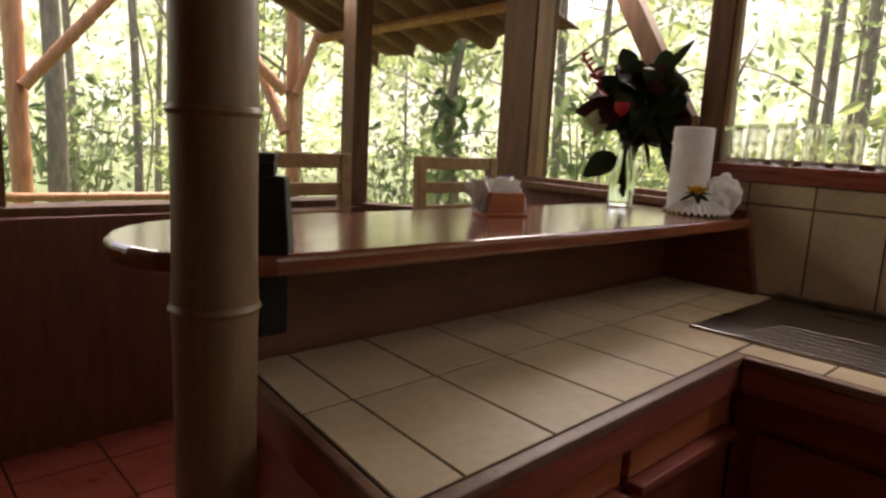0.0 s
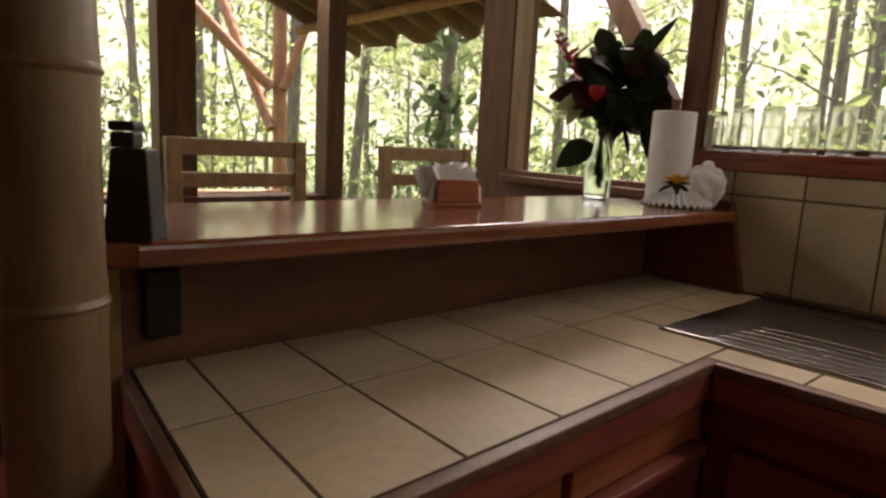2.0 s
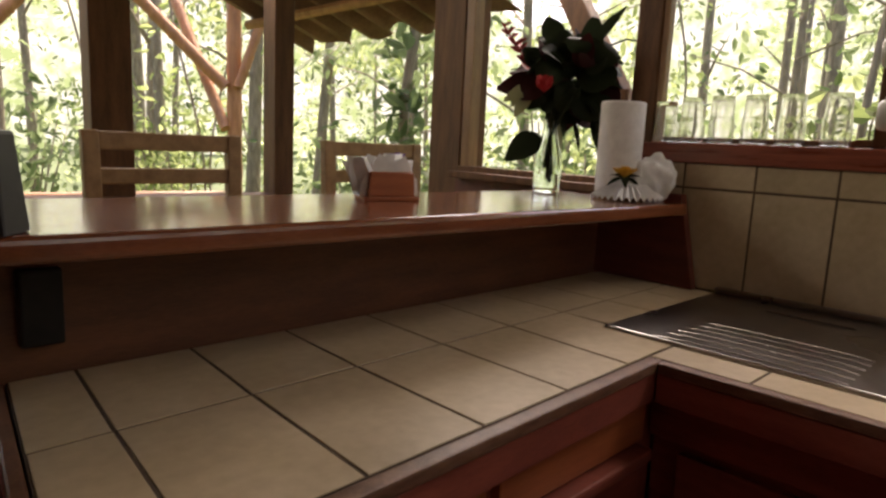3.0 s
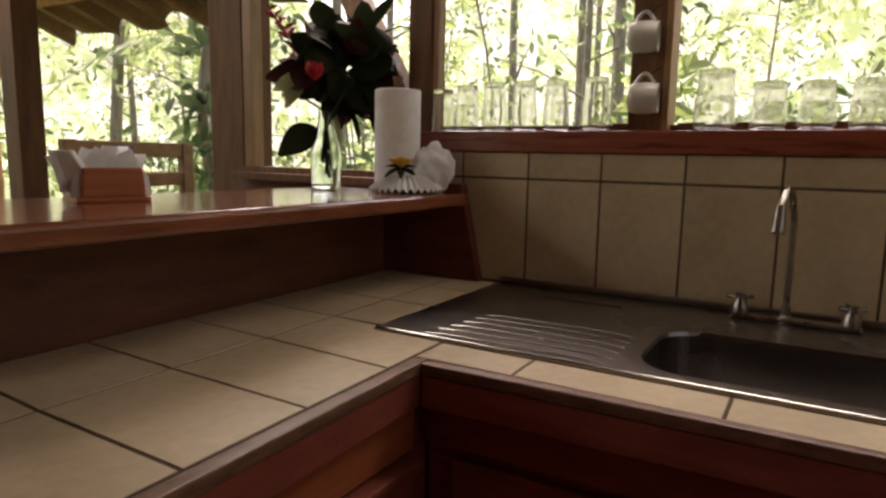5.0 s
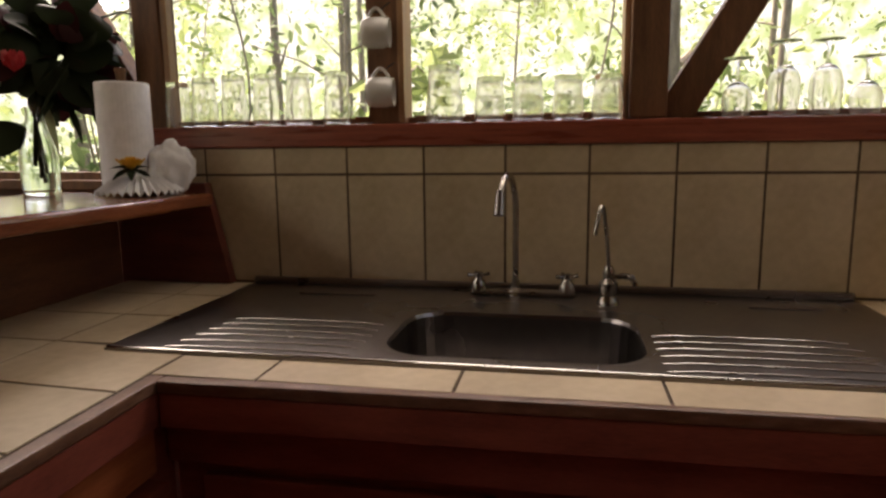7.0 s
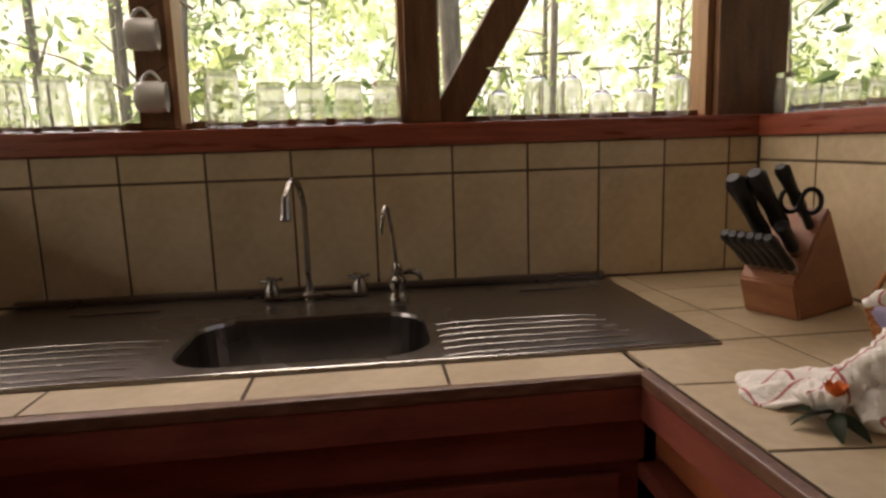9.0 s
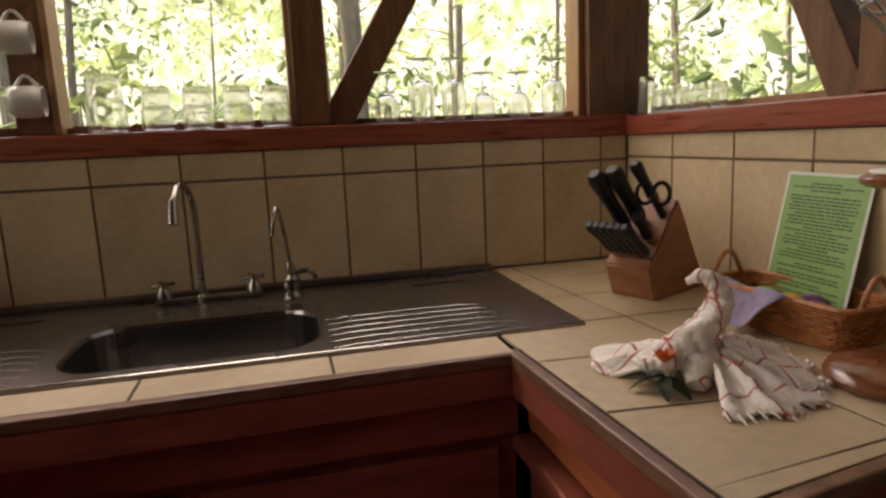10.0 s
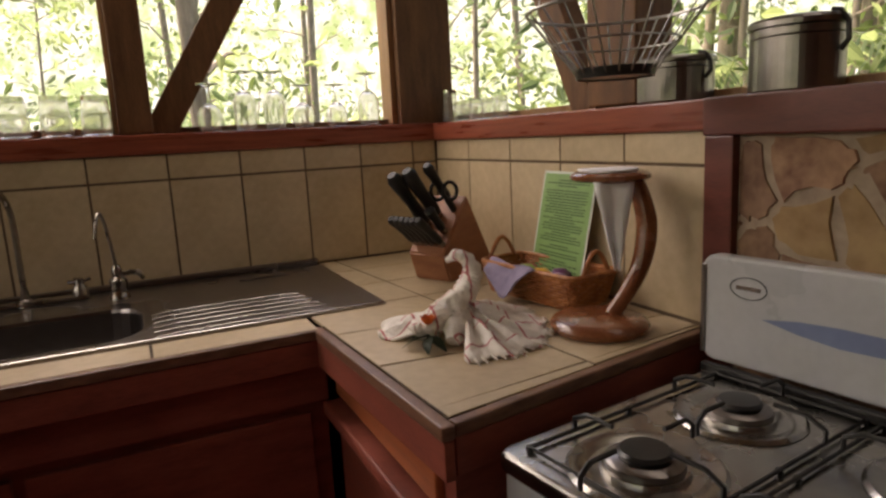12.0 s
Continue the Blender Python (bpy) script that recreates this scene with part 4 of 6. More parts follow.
part("scissor_shank", tube([p0, p0 + Vector((0.035, 0, 0.042))], 0.008, 8), BLACK, kb, smooth=True)

# wicker basket
WICKER = surface("brown_wicker", (0.24, 0.075, 0.024), (0.46, 0.19, 0.065), 0.45, 30, bump=0.2)
bk = empty("wicker_basket", "small brown rectangular wicker basket with two handles", "basket", pose(1.217, -1.172, TOP, 0, 0, 8))
bm = box(-0.135, 0.135, -0.056, 0.056, 0.001, 0.006)
part("bottom", bm, WICKER, bk)


def basket_loop(z, n=64):
    k = 1 + 2.2 * z
    hx, hy = 0.138 * k, 0.06 * k
    return [(x, y) for x, y in rounded(-hx, hx, -hy, hy, 0.022, 8)]


for row in range(11):
    z = 0.006 + row * 0.0062
    lp = basket_loop(z)
    n = len(lp)
    dense = []
    for i in range(n):
        a, b = Vector(lp[i]), Vector(lp[(i + 1) % n])
        m_ = max(1, int((b - a).length / 0.009))
        dense += [a.lerp(b, k / m_) for k in range(m_)]
    part("weave", tube([(p.x * (1 + 0.016 * (-1) ** (i // 2 + row)), p.y * (1 + 0.03 * (-1) ** (i // 2 + row)), z) for i, p in enumerate(dense)], 0.0034, 5, closed=True), WICKER, bk, smooth=True)
part("rim", tube([(x, y, 0.076) for x, y in basket_loop(0.074)], 0.006, 8, closed=True), WICKER, bk, smooth=True)
for sx in (-1, 1):
    part("handle", tube(arc(11, lambda u: (sx * 0.157, -0.042 + 0.084 * u, 0.072 + 0.055 * math.sin(math.pi * u))), 0.005, 8), WICKER, bk, smooth=True)
LILAC = surface("lilac_cloth", (0.2, 0.17, 0.27), (0.3, 0.26, 0.38), 0.85, 40, bump=0.1)
bm = bmesh.new()
g = [[None] * 9 for _ in range(9)]
for i in range(9):
    for j in range(9):
        u, v = i / 8, j / 8
        x = 1.15 + 0.19 * u * (1 - 0.3 * v)
        out = 0.012 + 0.055 * v
        g[i][j] = bm.verts.new((x + 0.02 * v, -1.108 + out * 0.8, TOP + 0.086 - 0.083 * v * (1 - 0.75 * abs(2 * u - 0.9)) + 0.004 * math.sin(9 * u + 3 * v)))
for i in range(8):
    for j in range(8):
        bm.faces.new((g[i][j], g[i + 1][j], g[i + 1][j + 1], g[i][j + 1]))
cloth = part("lilac_napkin", bm, LILAC, smooth=True)
md = cloth.modifiers.new("thick", "SOLIDIFY")
md.thickness = 0.003
tagged(cloth, "lilac cloth napkin hanging over the basket's rim", "napkin")
FRUIT = [surface("lime_skin", (0.2, 0.3, 0.03), (0.35, 0.45, 0.06), 0.4, 20), surface("mango_skin", (0.6, 0.3, 0.03), (0.75, 0.45, 0.05), 0.4, 20), surface("plum_skin", (0.12, 0.03, 0.12), (0.22, 0.06, 0.2), 0.35, 20)]
for name, (x, y, r), mat, lab in (("lime", (1.265, -1.15, 0.034), FRUIT[0], "green lime in the basket"), ("mango", (1.205, -1.15, 0.034), FRUIT[1], "yellow mango in the basket"), ("plum", (1.145, -1.155, 0.033), FRUIT[2], "purple plum in the basket"), ("plum", (1.205, -1.205, 0.03), FRUIT[2], "purple plum in the basket")):
    tagged(part(name, lathe([(0.0, 0.0), (r * 0.5, r * 0.08), (r * 0.9, r * 0.55), (r, r), (r * 0.88, r * 1.5), (r * 0.45, r * 1.9), (r * 0.08, r * 1.93), (0.0, r * 1.86)], 18, at=(x, y, TOP + 0.0065)), mat, smooth=True), lab, "fruit")

# green laminated sheet
SHEET = surface("green_paper", (0.2, 0.36, 0.12), (0.26, 0.43, 0.16), 0.35, 6, bump=0.02, coat=0.4)
INK = surface("dark_ink", (0.02, 0.05, 0.02), (0.04, 0.07, 0.03), 0.5, 20, bump=0.0)
LAMINATE = surface("clear_laminate_rim", (0.6, 0.66, 0.6), (0.7, 0.75, 0.7), 0.15, 6, bump=0.0)
bl, tl, tr = Vector((1.35, -1.215, TOP + 0.012)), Vector((1.352, -1.272, 1.186)), Vector((1.152, -1.272, 1.182))
xa, ya = (tr - tl).normalized(), (tl - bl).normalized()
na = xa.cross(ya).normalized()
sh = empty("green_sheet", "green laminated sheet of printed text leaning on the tiles", "paper sheet", Matrix(((xa.x, ya.x, na.x, bl.x), (xa.y, ya.y, na.y, bl.y), (xa.z, ya.z, na.z, bl.z), (0, 0, 0, 1))))
W_, H_ = (tr - tl).length, (tl - bl).length
part("laminate", box(0, W_, 0, H_, -0.001, 0.0006), LAMINATE, sh, "clear laminated border")
part("page", box(0.006, W_ - 0.006, 0.006, H_ - 0.006, 0.0006, 0.0012), SHEET, sh)
rng = random.Random(2)
yy = H_ - 0.022
bars = bmesh.new()
while yy > 0.02:
    w = rng.choice((0.35, 0.5, 0.62, 0.78, 0.8, 0.74)) * W_
    x = W_ / 2 - w / 2
    while x < W_ / 2 + w / 2:
        e = min(x + rng.uniform(0.006, 0.02), W_ / 2 + w / 2)
        box(x, e, yy - 0.0014, yy + 0.0014, 0.0012, 0.0016, bm=bars)
        x = e + 0.0025
    yy -= rng.choice((0.0068, 0.0068, 0.0068, 0.0115))
tagged(part("print", bars, INK, sh, "dark lines of print"), kind="stuff")

# wooden stand with a hanging cloth
STAND_WOOD = surface("varnished_stand_wood", (0.12, 0.035, 0.014), (0.28, 0.1, 0.04), 0.25, 5, (3, 3, 3), 0.08, coat=0.5)
st = empty("wooden_stand", "varnished wooden stand with a curved arm and round foot", "stand")
part("foot", lathe([(0.0, 0.0), (0.085, 0.0), (0.093, 0.006), (0.095, 0.014), (0.09, 0.023), (0.078, 0.028), (0.0, 0.029)], 40, at=(0.945, -1.105, TOP)), STAND_WOOD, st, smooth=True)
def flowing(points, radii, steps=6):
    """A smooth curve through points, with its radii."""
    p = [Vector(q) for q in points]
    p = [p[0] * 2 - p[1]] + p + [p[-1] * 2 - p[-2]]
    out, rad = [], []
    for i in range(1, len(p) - 2):
        for k in range(steps):
            u = k / steps
            out.append(0.5 * (2 * p[i] + (p[i + 1] - p[i - 1]) * u + (2 * p[i - 1] - 5 * p[i] + 4 * p[i + 1] - p[i + 2]) * u * u + (3 * p[i] - p[i - 1] - 3 * p[i + 1] + p[i + 2]) * u ** 3))
            rad.append(radii[i - 1] + (radii[i] - radii[i - 1]) * u)
    return out + [p[-2]], rad + [radii[-1]]


arm = [(0.945, -1.135, 0.925), (0.936, -1.165, 0.965), (0.930, -1.192, 1.01), (0.929, -1.207, 1.06), (0.934, -1.214, 1.105), (0.945, -1.21, 1.15), (0.956, -1.202, 1.188)]
part("arm", tube(*flowing(arm, [0.015, 0.016, 0.018, 0.0205, 0.0205, 0.0185, 0.017]), 16), STAND_WOOD, st, smooth=True)
bm = lathe([(0.0, 0.0), (0.07, 0.0), (0.077, 0.005), (0.077, 0.012), (0.07, 0.017), (0.0, 0.018)], 36)
part("top_disc", bm, STAND_WOOD, st, smooth=True).location = (0.978, -1.162, 1.184)
CLOTH = surface("white_cloth", (0.76, 0.76, 0.78), (0.86, 0.86, 0.88), 0.85, 25, bump=0.2)
bm = bmesh.new()
across = Vector((-0.44, -0.9, 0))
rows = []
for j in range(10):
    v = j / 9
    row = []
    for i in range(9):
        u = i / 8
        w = 0.085 * (1 - 0.86 * v)
        fold = 0.006 * math.sin(u * 9 + v * 2) * (0.4 + v)
        base = Vector((0.972, -1.11, 1.206)) + across * (w * u + 0.045 * v) + Vector((-0.035, 0.03, 0)) * min(1, v * 6)
        row.append(bm.verts.new(base + Vector((-0.9, 0.44, 0)) * fold + Vector((0, 0, -0.185 * v + 0.002 * math.sin(7 * u)))))
    rows.append(row)
for a, b in zip(rows, rows[1:]):
    for i in range(8):
        bm.faces.new((a[i], a[i + 1], b[i + 1], b[i]))
hc = part("hanging_cloth", bm, CLOTH, smooth=True)
md = hc.modifiers.new("thick", "SOLIDIFY")
md.thickness = 0.003
tagged(hc, "white folded cloth hanging from the stand's disc", "cloth")
bm = slab([(0.978 + 0.058 * math.cos(a) * (1 + 0.1 * math.sin(3 * a)), -1.158 + 0.058 * math.sin(a) * (1 + 0.1 * math.cos(2 * a))) for a in [2 * math.pi * k / 20 for k in range(20)]], 1.2025, 1.2075, 0.0015)
tagged(part("cloth_fold", bm, CLOTH, hc), "")

# towel folded as a bird
m, n, l, b = nodes_of("red_striped_towel")
tc, sep = n.new("ShaderNodeTexCoord"), n.new("ShaderNodeSeparateXYZ")
l.new(tc.outputs["Object"], sep.inputs[0])
lines = []
for axis, k in ((0, 19.0), (1, 15.0)):
    mul, fr, lt = n.new("ShaderNodeMath"), n.new("ShaderNodeMath"), n.new("ShaderNodeMath")
    mul.operation, fr.operation, lt.operation = "MULTIPLY", "FRACT", "LESS_THAN"
    mul.inputs[1].default_value, lt.inputs[1].default_value = k, 0.05
    l.new(sep.outputs[axis], mul.inputs[0]), l.new(mul.outputs[0], fr.inputs[0]), l.new(fr.outputs[0], lt.inputs[0])
    lines.append(lt)
mx = n.new("ShaderNodeMath")
mx.operation = "MAXIMUM"
l.new(lines[0].outputs[0], mx.inputs[0]), l.new(lines[1].outputs[0], mx.inputs[1])
cm = n.new("ShaderNodeMix")
cm.data_type = "RGBA"
cm.inputs[6].default_value, cm.inputs[7].default_value = (0.84, 0.8, 0.75, 1), (0.52, 0.17, 0.18, 1)
l.new(mx.outputs[0], cm.inputs[0]), l.new(cm.outputs[2], b.inputs["Base Color"])
nz, bp = n.new("ShaderNodeTexNoise"), n.new("ShaderNodeBump")
nz.inputs["Scale"].default_value, bp.inputs["Strength"].default_value, bp.inputs["Distance"].default_value = 420, 0.7, 0.002
l.new(tc.outputs["Object"], nz.inputs["Vector"]), l.new(nz.outputs[0], bp.inputs["Height"]), l.new(bp.outputs[0], b.inputs["Normal"])
nz2, bp2 = n.new("ShaderNodeTexNoise"), n.new("ShaderNodeBump")
nz2.inputs["Scale"].default_value, nz2.inputs["Detail"].default_value, bp2.inputs["Strength"].default_value, bp2.inputs["Distance"].default_value = 70, 3, 0.9, 0.008
l.new(tc.outputs["Object"], nz2.inputs["Vector"]), l.new(nz2.outputs[0], bp2.inputs["Height"]), l.new(bp2.outputs[0], bp.inputs["Normal"])
b.inputs["Roughness"].default_value = 0.95
TOWEL = m
tb = empty("towel_bird", "white red-striped tea towel folded into a bird", "tea towel", pose(1.06, -0.875, TOP) @ Matrix.Diagonal((1.06, 1.06, 1.06, 1)))


def lumpy(points, radii, steps=14, ridge=0.12, freq=3.0):
    dense, rad = [], []
    for a, b_, ra, rb in zip(points, points[1:], radii, radii[1:]):
        for k in range(6):
            dense.append(Vector(a).lerp(Vector(b_), k / 6))
            rad.append(ra + (rb - ra) * k / 6)
    for _ in range(3):
        dense = [dense[0]] + [(dense[i - 1] + dense[i] * 2 + dense[i + 1]) / 4 for i in range(1, len(dense) - 1)] + [dense[-1]]
    rad = [r_ * (1 + ridge * math.sin(i * freq * 0.55)) for i, r_ in enumerate(rad)]
    bm = tube(dense, rad, steps)
    for v in bm.verts:
        v.co += Vector((noise.noise(v.co * 40), noise.noise(v.co * 40 + Vector((9, 0, 0))), noise.noise(v.co * 40 + Vector((0, 9, 0))))) * 0.004
        v.co.z = max(v.co.z, 0.001)
    return bm


side_way, fore_way = Vector((-0.549, -0.835, 0)), Vector((-0.835, 0.549, 0))
NECK = [side_way * a + fore_way * b + Vector((0, 0, z)) for a, b, z in ((-0.085, 0.04, 0.018), (-0.062, 0.034, 0.032), (-0.035, 0.022, 0.052), (-0.006, 0.01, 0.076), (0.012, 0.0, 0.1), (0.016, 0.0, 0.124), (0.006, 0.0, 0.146), (-0.014, 0.0, 0.153), (-0.036, 0.0, 0.142))]
part("body", lumpy(NECK, [0.018, 0.022, 0.023, 0.021, 0.019, 0.017, 0.014, 0.01, 0.003], 16, 0.1), TOWEL, tb, smooth=True)
for turn, wide in ((0.0, 0.0115), (2.1, 0.011), (4.2, 0.0115)):
    twist = []
    for k in range(25):
        q = k / 24 * 5.6
        p = Vector(NECK[int(q)]).lerp(Vector(NECK[int(q) + 1]), q - int(q))
        out = 0.016 * (1 - 0.35 * k / 24)
        twist.append(p + Vector((math.cos(turn + q * 0.7), 0.7 * math.sin(turn + q * 0.7), 0.7 * math.sin(turn + q * 0.7))) * out)
    part("twisted_roll", lumpy(twist[::3], [wide, wide * 1.15, wide, wide * 1.1, wide, wide, wide * 0.9, wide * 0.8, wide * 0.6], 12, 0.12, 4.0), TOWEL, tb, smooth=True)


def draped(a0, a1, n, m, r0, reach, hump, ridges):
    """A fan of cloth with soft ridges that run outwards."""
    bm = bmesh.new()
    ring = []
    for i in range(n + 1):
        q = i / n
        a = radians(a0 + (a1 - a0) * q)
        ro = []
        for j in range(m + 1):
            u = j / m
            rad = r0 + reach * (0.75 + 0.25 * math.sin(math.pi * q) + 0.05 * math.sin(q * 17)) * u
            z = 0.004 + hump * (1 - u) ** 1.2 + 0.02 * (0.5 + 0.5 * math.sin(q * ridges * 6.28)) * (0.2 + 2.4 * u * (1.05 - u))
            ro.append(bm.verts.new((rad * math.cos(a), rad * math.sin(a), z + 0.004 * noise.noise((i * 0.3, j * 0.5, 3)))))
        ring.append(ro)
    for p, q in zip(ring, ring[1:]):
        for j in range(m):
            bm.faces.new((p[j], p[j + 1], q[j + 1], q[j]))
    return bm


wing = part("wing", draped(5, 72, 36, 12, 0.012, 0.165, 0.034, 3), TOWEL, tb, smooth=True)
md = wing.modifiers.new("thick", "SOLIDIFY")
md.thickness = 0.005
part("breast", lumpy([(-0.045, 0.05, 0.012), (-0.02, 0.03, 0.028), (0.015, 0.005, 0.038), (0.03, -0.01, 0.055)], [0.012, 0.026, 0.032, 0.026], 14, 0.1), TOWEL, tb, smooth=True)
bm = bmesh.new()
N, M = 66, 14
ring = []
for i in range(N + 1):
    a = radians(150 + 150 * i / N)
    ro = []
    for j in range(M + 1):
        u = j / M
        rad = 0.02 + (0.125 + 0.008 * math.sin(i * 0.55)) * u
        if 45 < i:
            rad *= 1 + 0.3 * (i - 45) / 21
        z = 0.004 + (0.036 + 0.02 * i / N) * (1 - u) ** 1.1 + 0.012 * (0.5 + 0.5 * math.sin(i * 0.62 + 0.8 * u)) ** 1.5 * (0.2 + 2.6 * u * (1.06 - u))
        ro.append(bm.verts.new((rad * math.cos(a), rad * math.sin(a), max(0.003, z + 0.006 * noise.noise((i * 0.35, j * 0.6, 0))))))
    ring.append(ro)
for a, b in zip(ring, ring[1:]):
    for j in range(M):
        bm.faces.new((a[j], a[j + 1], b[j + 1], b[j]))
tail = part("tail_fan", bm, TOWEL, tb, smooth=True)
md = tail.modifiers.new("thick", "SOLIDIFY")
md.thickness = 0.005
for k in range(26):
    a = radians(150 + 150 * k / 25 + rng.uniform(-1, 1))
    r_ = (0.143 + 0.008 * math.sin(k * 66 / 25 * 0.55)) * (1 + 0.3 * max(0, k * 66 / 25 - 45) / 21)
    part("fringe", tube([(r_ * math.cos(a), r_ * math.sin(a), 0.01), ((r_ + 0.014) * math.cos(a + 0.04), (r_ + 0.014) * math.sin(a + 0.04), 0.003)], [0.0028, 0.0012], 5), TOWEL, tb)
of = blossom("orange_flower", "small orange flower with dark leaves on the towel", (1.04, -0.785, TOP + 0.042), ORANGE, 0.022, 7, 0.7, YELLOW)
for (dx, dy) in ((0.05, 0.035), (0.01, 0.055), (-0.05, 0.025), (-0.055, -0.01), (0.055, 0.012)):
    part("leaf", blade((0, 0, -0.022), (dx * 0.95, dy * 0.95, -0.034), 0.012, 0.004), LEAF_DARK, of, smooth=True)

# ---- stove ----
ENAMEL = surface("pale_grey_enamel", (0.42, 0.43, 0.44), (0.5, 0.51, 0.52), 0.3, 6, bump=0.02)
BLUE = surface("blue_print", (0.16, 0.2, 0.34), (0.2, 0.25, 0.4), 0.4, 10, bump=0.0)
HOB = surface("mirror_steel_hob", (0.34, 0.325, 0.3), (0.46, 0.44, 0.41), 0.26, 12, bump=0.01, metal=1.0)
sv = empty("gas_stove", "four-burner gas stove with steel hob and grey back panel", "stove")
X0, X1, Y0, Y1, SZ = 0.19, 0.715, -1.215, -0.735, 0.862
part("body", box(X0, X1, Y0, Y1 + 0.0, 0.06, SZ - 0.03, 0.01), ENAMEL, sv, "grey enamel body")
bm = slab(rounded(X0 - 0.004, X1 + 0.004, Y0, Y1 + 0.012, 0.02, 4), SZ - 0.03, SZ, 0.008)
part("hob", bm, HOB, sv, "polished steel hob")
bm = slab([(x, z) for x, z in rounded(X0 - 0.005, X1 + 0.012, SZ + 0.02, 1.066, 0.022, 6)], 0, 0.03, 0.006)
bmesh.ops.transform(bm, matrix=Matrix(((1, 0, 0, 0), (0, 0, 1, Y0 - 0.004), (0, 1, 0, 0), (0, 0, 0, 1))), verts=bm.verts[:])
bp_ = part("back_panel", bm, ENAMEL, sv, "pale grey enamel back panel")
YB = Y0 + 0.0265
part("side_trim", box(X1 + 0.004, X1 + 0.013, Y0 - 0.006, Y0 + 0.03, SZ + 0.03, 1.05, 0.004), STEEL, sv, "grey metal side trim")
part("hob_strip", box(X0, X1, Y0 + 0.03, Y0 + 0.045, SZ + 0.0005, SZ + 0.018, 0.003), IRON, sv, "black strip under the back panel")
bm = tube([(0.643 + 0.031 * math.cos(a), YB + 0.0006, 1.018 + 0.018 * math.sin(a)) for a in [2 * math.pi * k / 28 for k in range(28)]], 0.0008, 5, closed=True)
part("badge_ring", bm, IRON, bp_, "dark oval badge")
part("badge_mark", box(0.622, 0.664, YB, YB + 0.001, 1.0145, 1.0215, 0.0004), STEEL, bp_, "dull grey badge bar")
bm = bmesh.new()
f = bm.faces.new([bm.verts.new((x, YB + 0.0008, z)) for x, z in ((0.618, 0.972), (0.56, 0.981), (0.50, 0.984), (0.42, 0.983), (0.34, 0.978), (0.28, 0.97), (0.34, 0.962), (0.42, 0.955), (0.50, 0.953), (0.56, 0.96))])
r = bmesh.ops.extrude_face_region(bm, geom=[f])
bmesh.ops.translate(bm, vec=(0, 0.0006, 0), verts=[v for v in r["geom"] if isinstance(v, bmesh.types.BMVert)])
part("blue_swoosh", bm, BLUE, bp_, "blue printed swoosh")
for i, (bx, by, br) in enumerate(((0.56, -0.838, 0.07), (0.572, -1.058, 0.064), (0.3, -0.838, 0.064), (0.3, -1.058, 0.07))):
    bu = part("burner_bowl", lathe([(br * 1.42, 0.0), (br * 1.34, 0.005), (br * 1.1, 0.003), (br * 0.95, -0.004), (br * 0.84, -0.006), (br * 0.78, 0.006), (0.0, 0.008)], 32, at=(bx, by, SZ + 0.001)), HOB, sv, "polished burner bowl", True)
    part("burner_ring", lathe([(0.0, 0.007), (br * 0.72, 0.007), (br * 0.7, 0.014), (br * 0.6, 0.018), (0.0, 0.018)], 24, at=(bx, by, SZ)), STEEL, bu, smooth=True)
    part("burner_cap", lathe([(0.0, 0.019), (br * 0.48, 0.019), (br * 0.5, 0.024), (br * 0.44, 0.028), (0.0, 0.029)], 24, at=(bx, by, SZ)), IRON, bu, "black burner cap", True)
for gx0, gx1 in ((0.452, 0.682), (0.2, 0.43)):
    gr = part("grate", bmesh.new(), IRON, sv)
    GZ = SZ + 0.036
    part("grate_bar", tube([(gx0, Y0 + 0.05, SZ + 0.006), (gx1, Y0 + 0.05, SZ + 0.006), (gx1, Y1 - 0.02, SZ + 0.006), (gx0, Y1 - 0.02, SZ + 0.006)], 0.0032, 6, closed=True), IRON, gr, smooth=True)
    for cy in (-0.838, -1.058):
        cx = (gx0 + gx1) / 2
        for sx, sy in ((1, 0), (-1, 0), (0, 1), (0, -1)):
            far = Vector((cx + sx * (gx1 - gx0) / 2, cy + sy * 0.105, SZ + 0.006))
            near = Vector((cx + sx * 0.046, cy + sy * 0.046, GZ))
            sh_ = Vector((cx + sx * 0.085, cy + sy * 0.085, GZ))
            part("grate_bar", tube([far, far + Vector((0, 0, 0.018)), sh_ * 0.75 + far * 0.25 + Vector((0, 0, 0.007)), sh_, near], 0.0036, 6), IRON, gr, smooth=True)
    for x in (gx0, gx1):
        for y in (Y0 + 0.05, -0.95, Y1 - 0.02):
            part("grate_foot", tube([(x, y, SZ + 0.008), (x, y, SZ)], 0.0055, 6), IRON, gr, smooth=True)
for k in range(5):
    part("knob", lathe([(0.0, 0.03), (0.017, 0.028), (0.019, 0.0)], 16), BLACK, sv, "black control knob").matrix_local = pose(0.25 + k * 0.1, Y1 + 0.0, 0.79, -90, 0, 0)
part("oven_door", box(X0 + 0.02, X1 - 0.02, Y1 - 0.002, Y1 + 0.02, 0.16, 0.74, 0.008), BLACK, sv, "dark oven door")
part("oven_handle", tube([(X0 + 0.06, Y1 + 0.02, 0.70), (X0 + 0.06, Y1 + 0.05, 0.70), (X1 - 0.06, Y1 + 0.05, 0.70), (X1 - 0.06, Y1 + 0.02, 0.70)], 0.008, 8), CHROME, sv, smooth=True)
for x in (X0 + 0.05, X1 - 0.05):
    for y in (Y0 + 0.05, Y1 - 0.05):
        part("foot", lathe([(0.0, 0.0), (0.02, 0.0), (0.016, 0.07), (0.0, 0.07)], 12, at=(x, y, 0)), BLACK, sv)
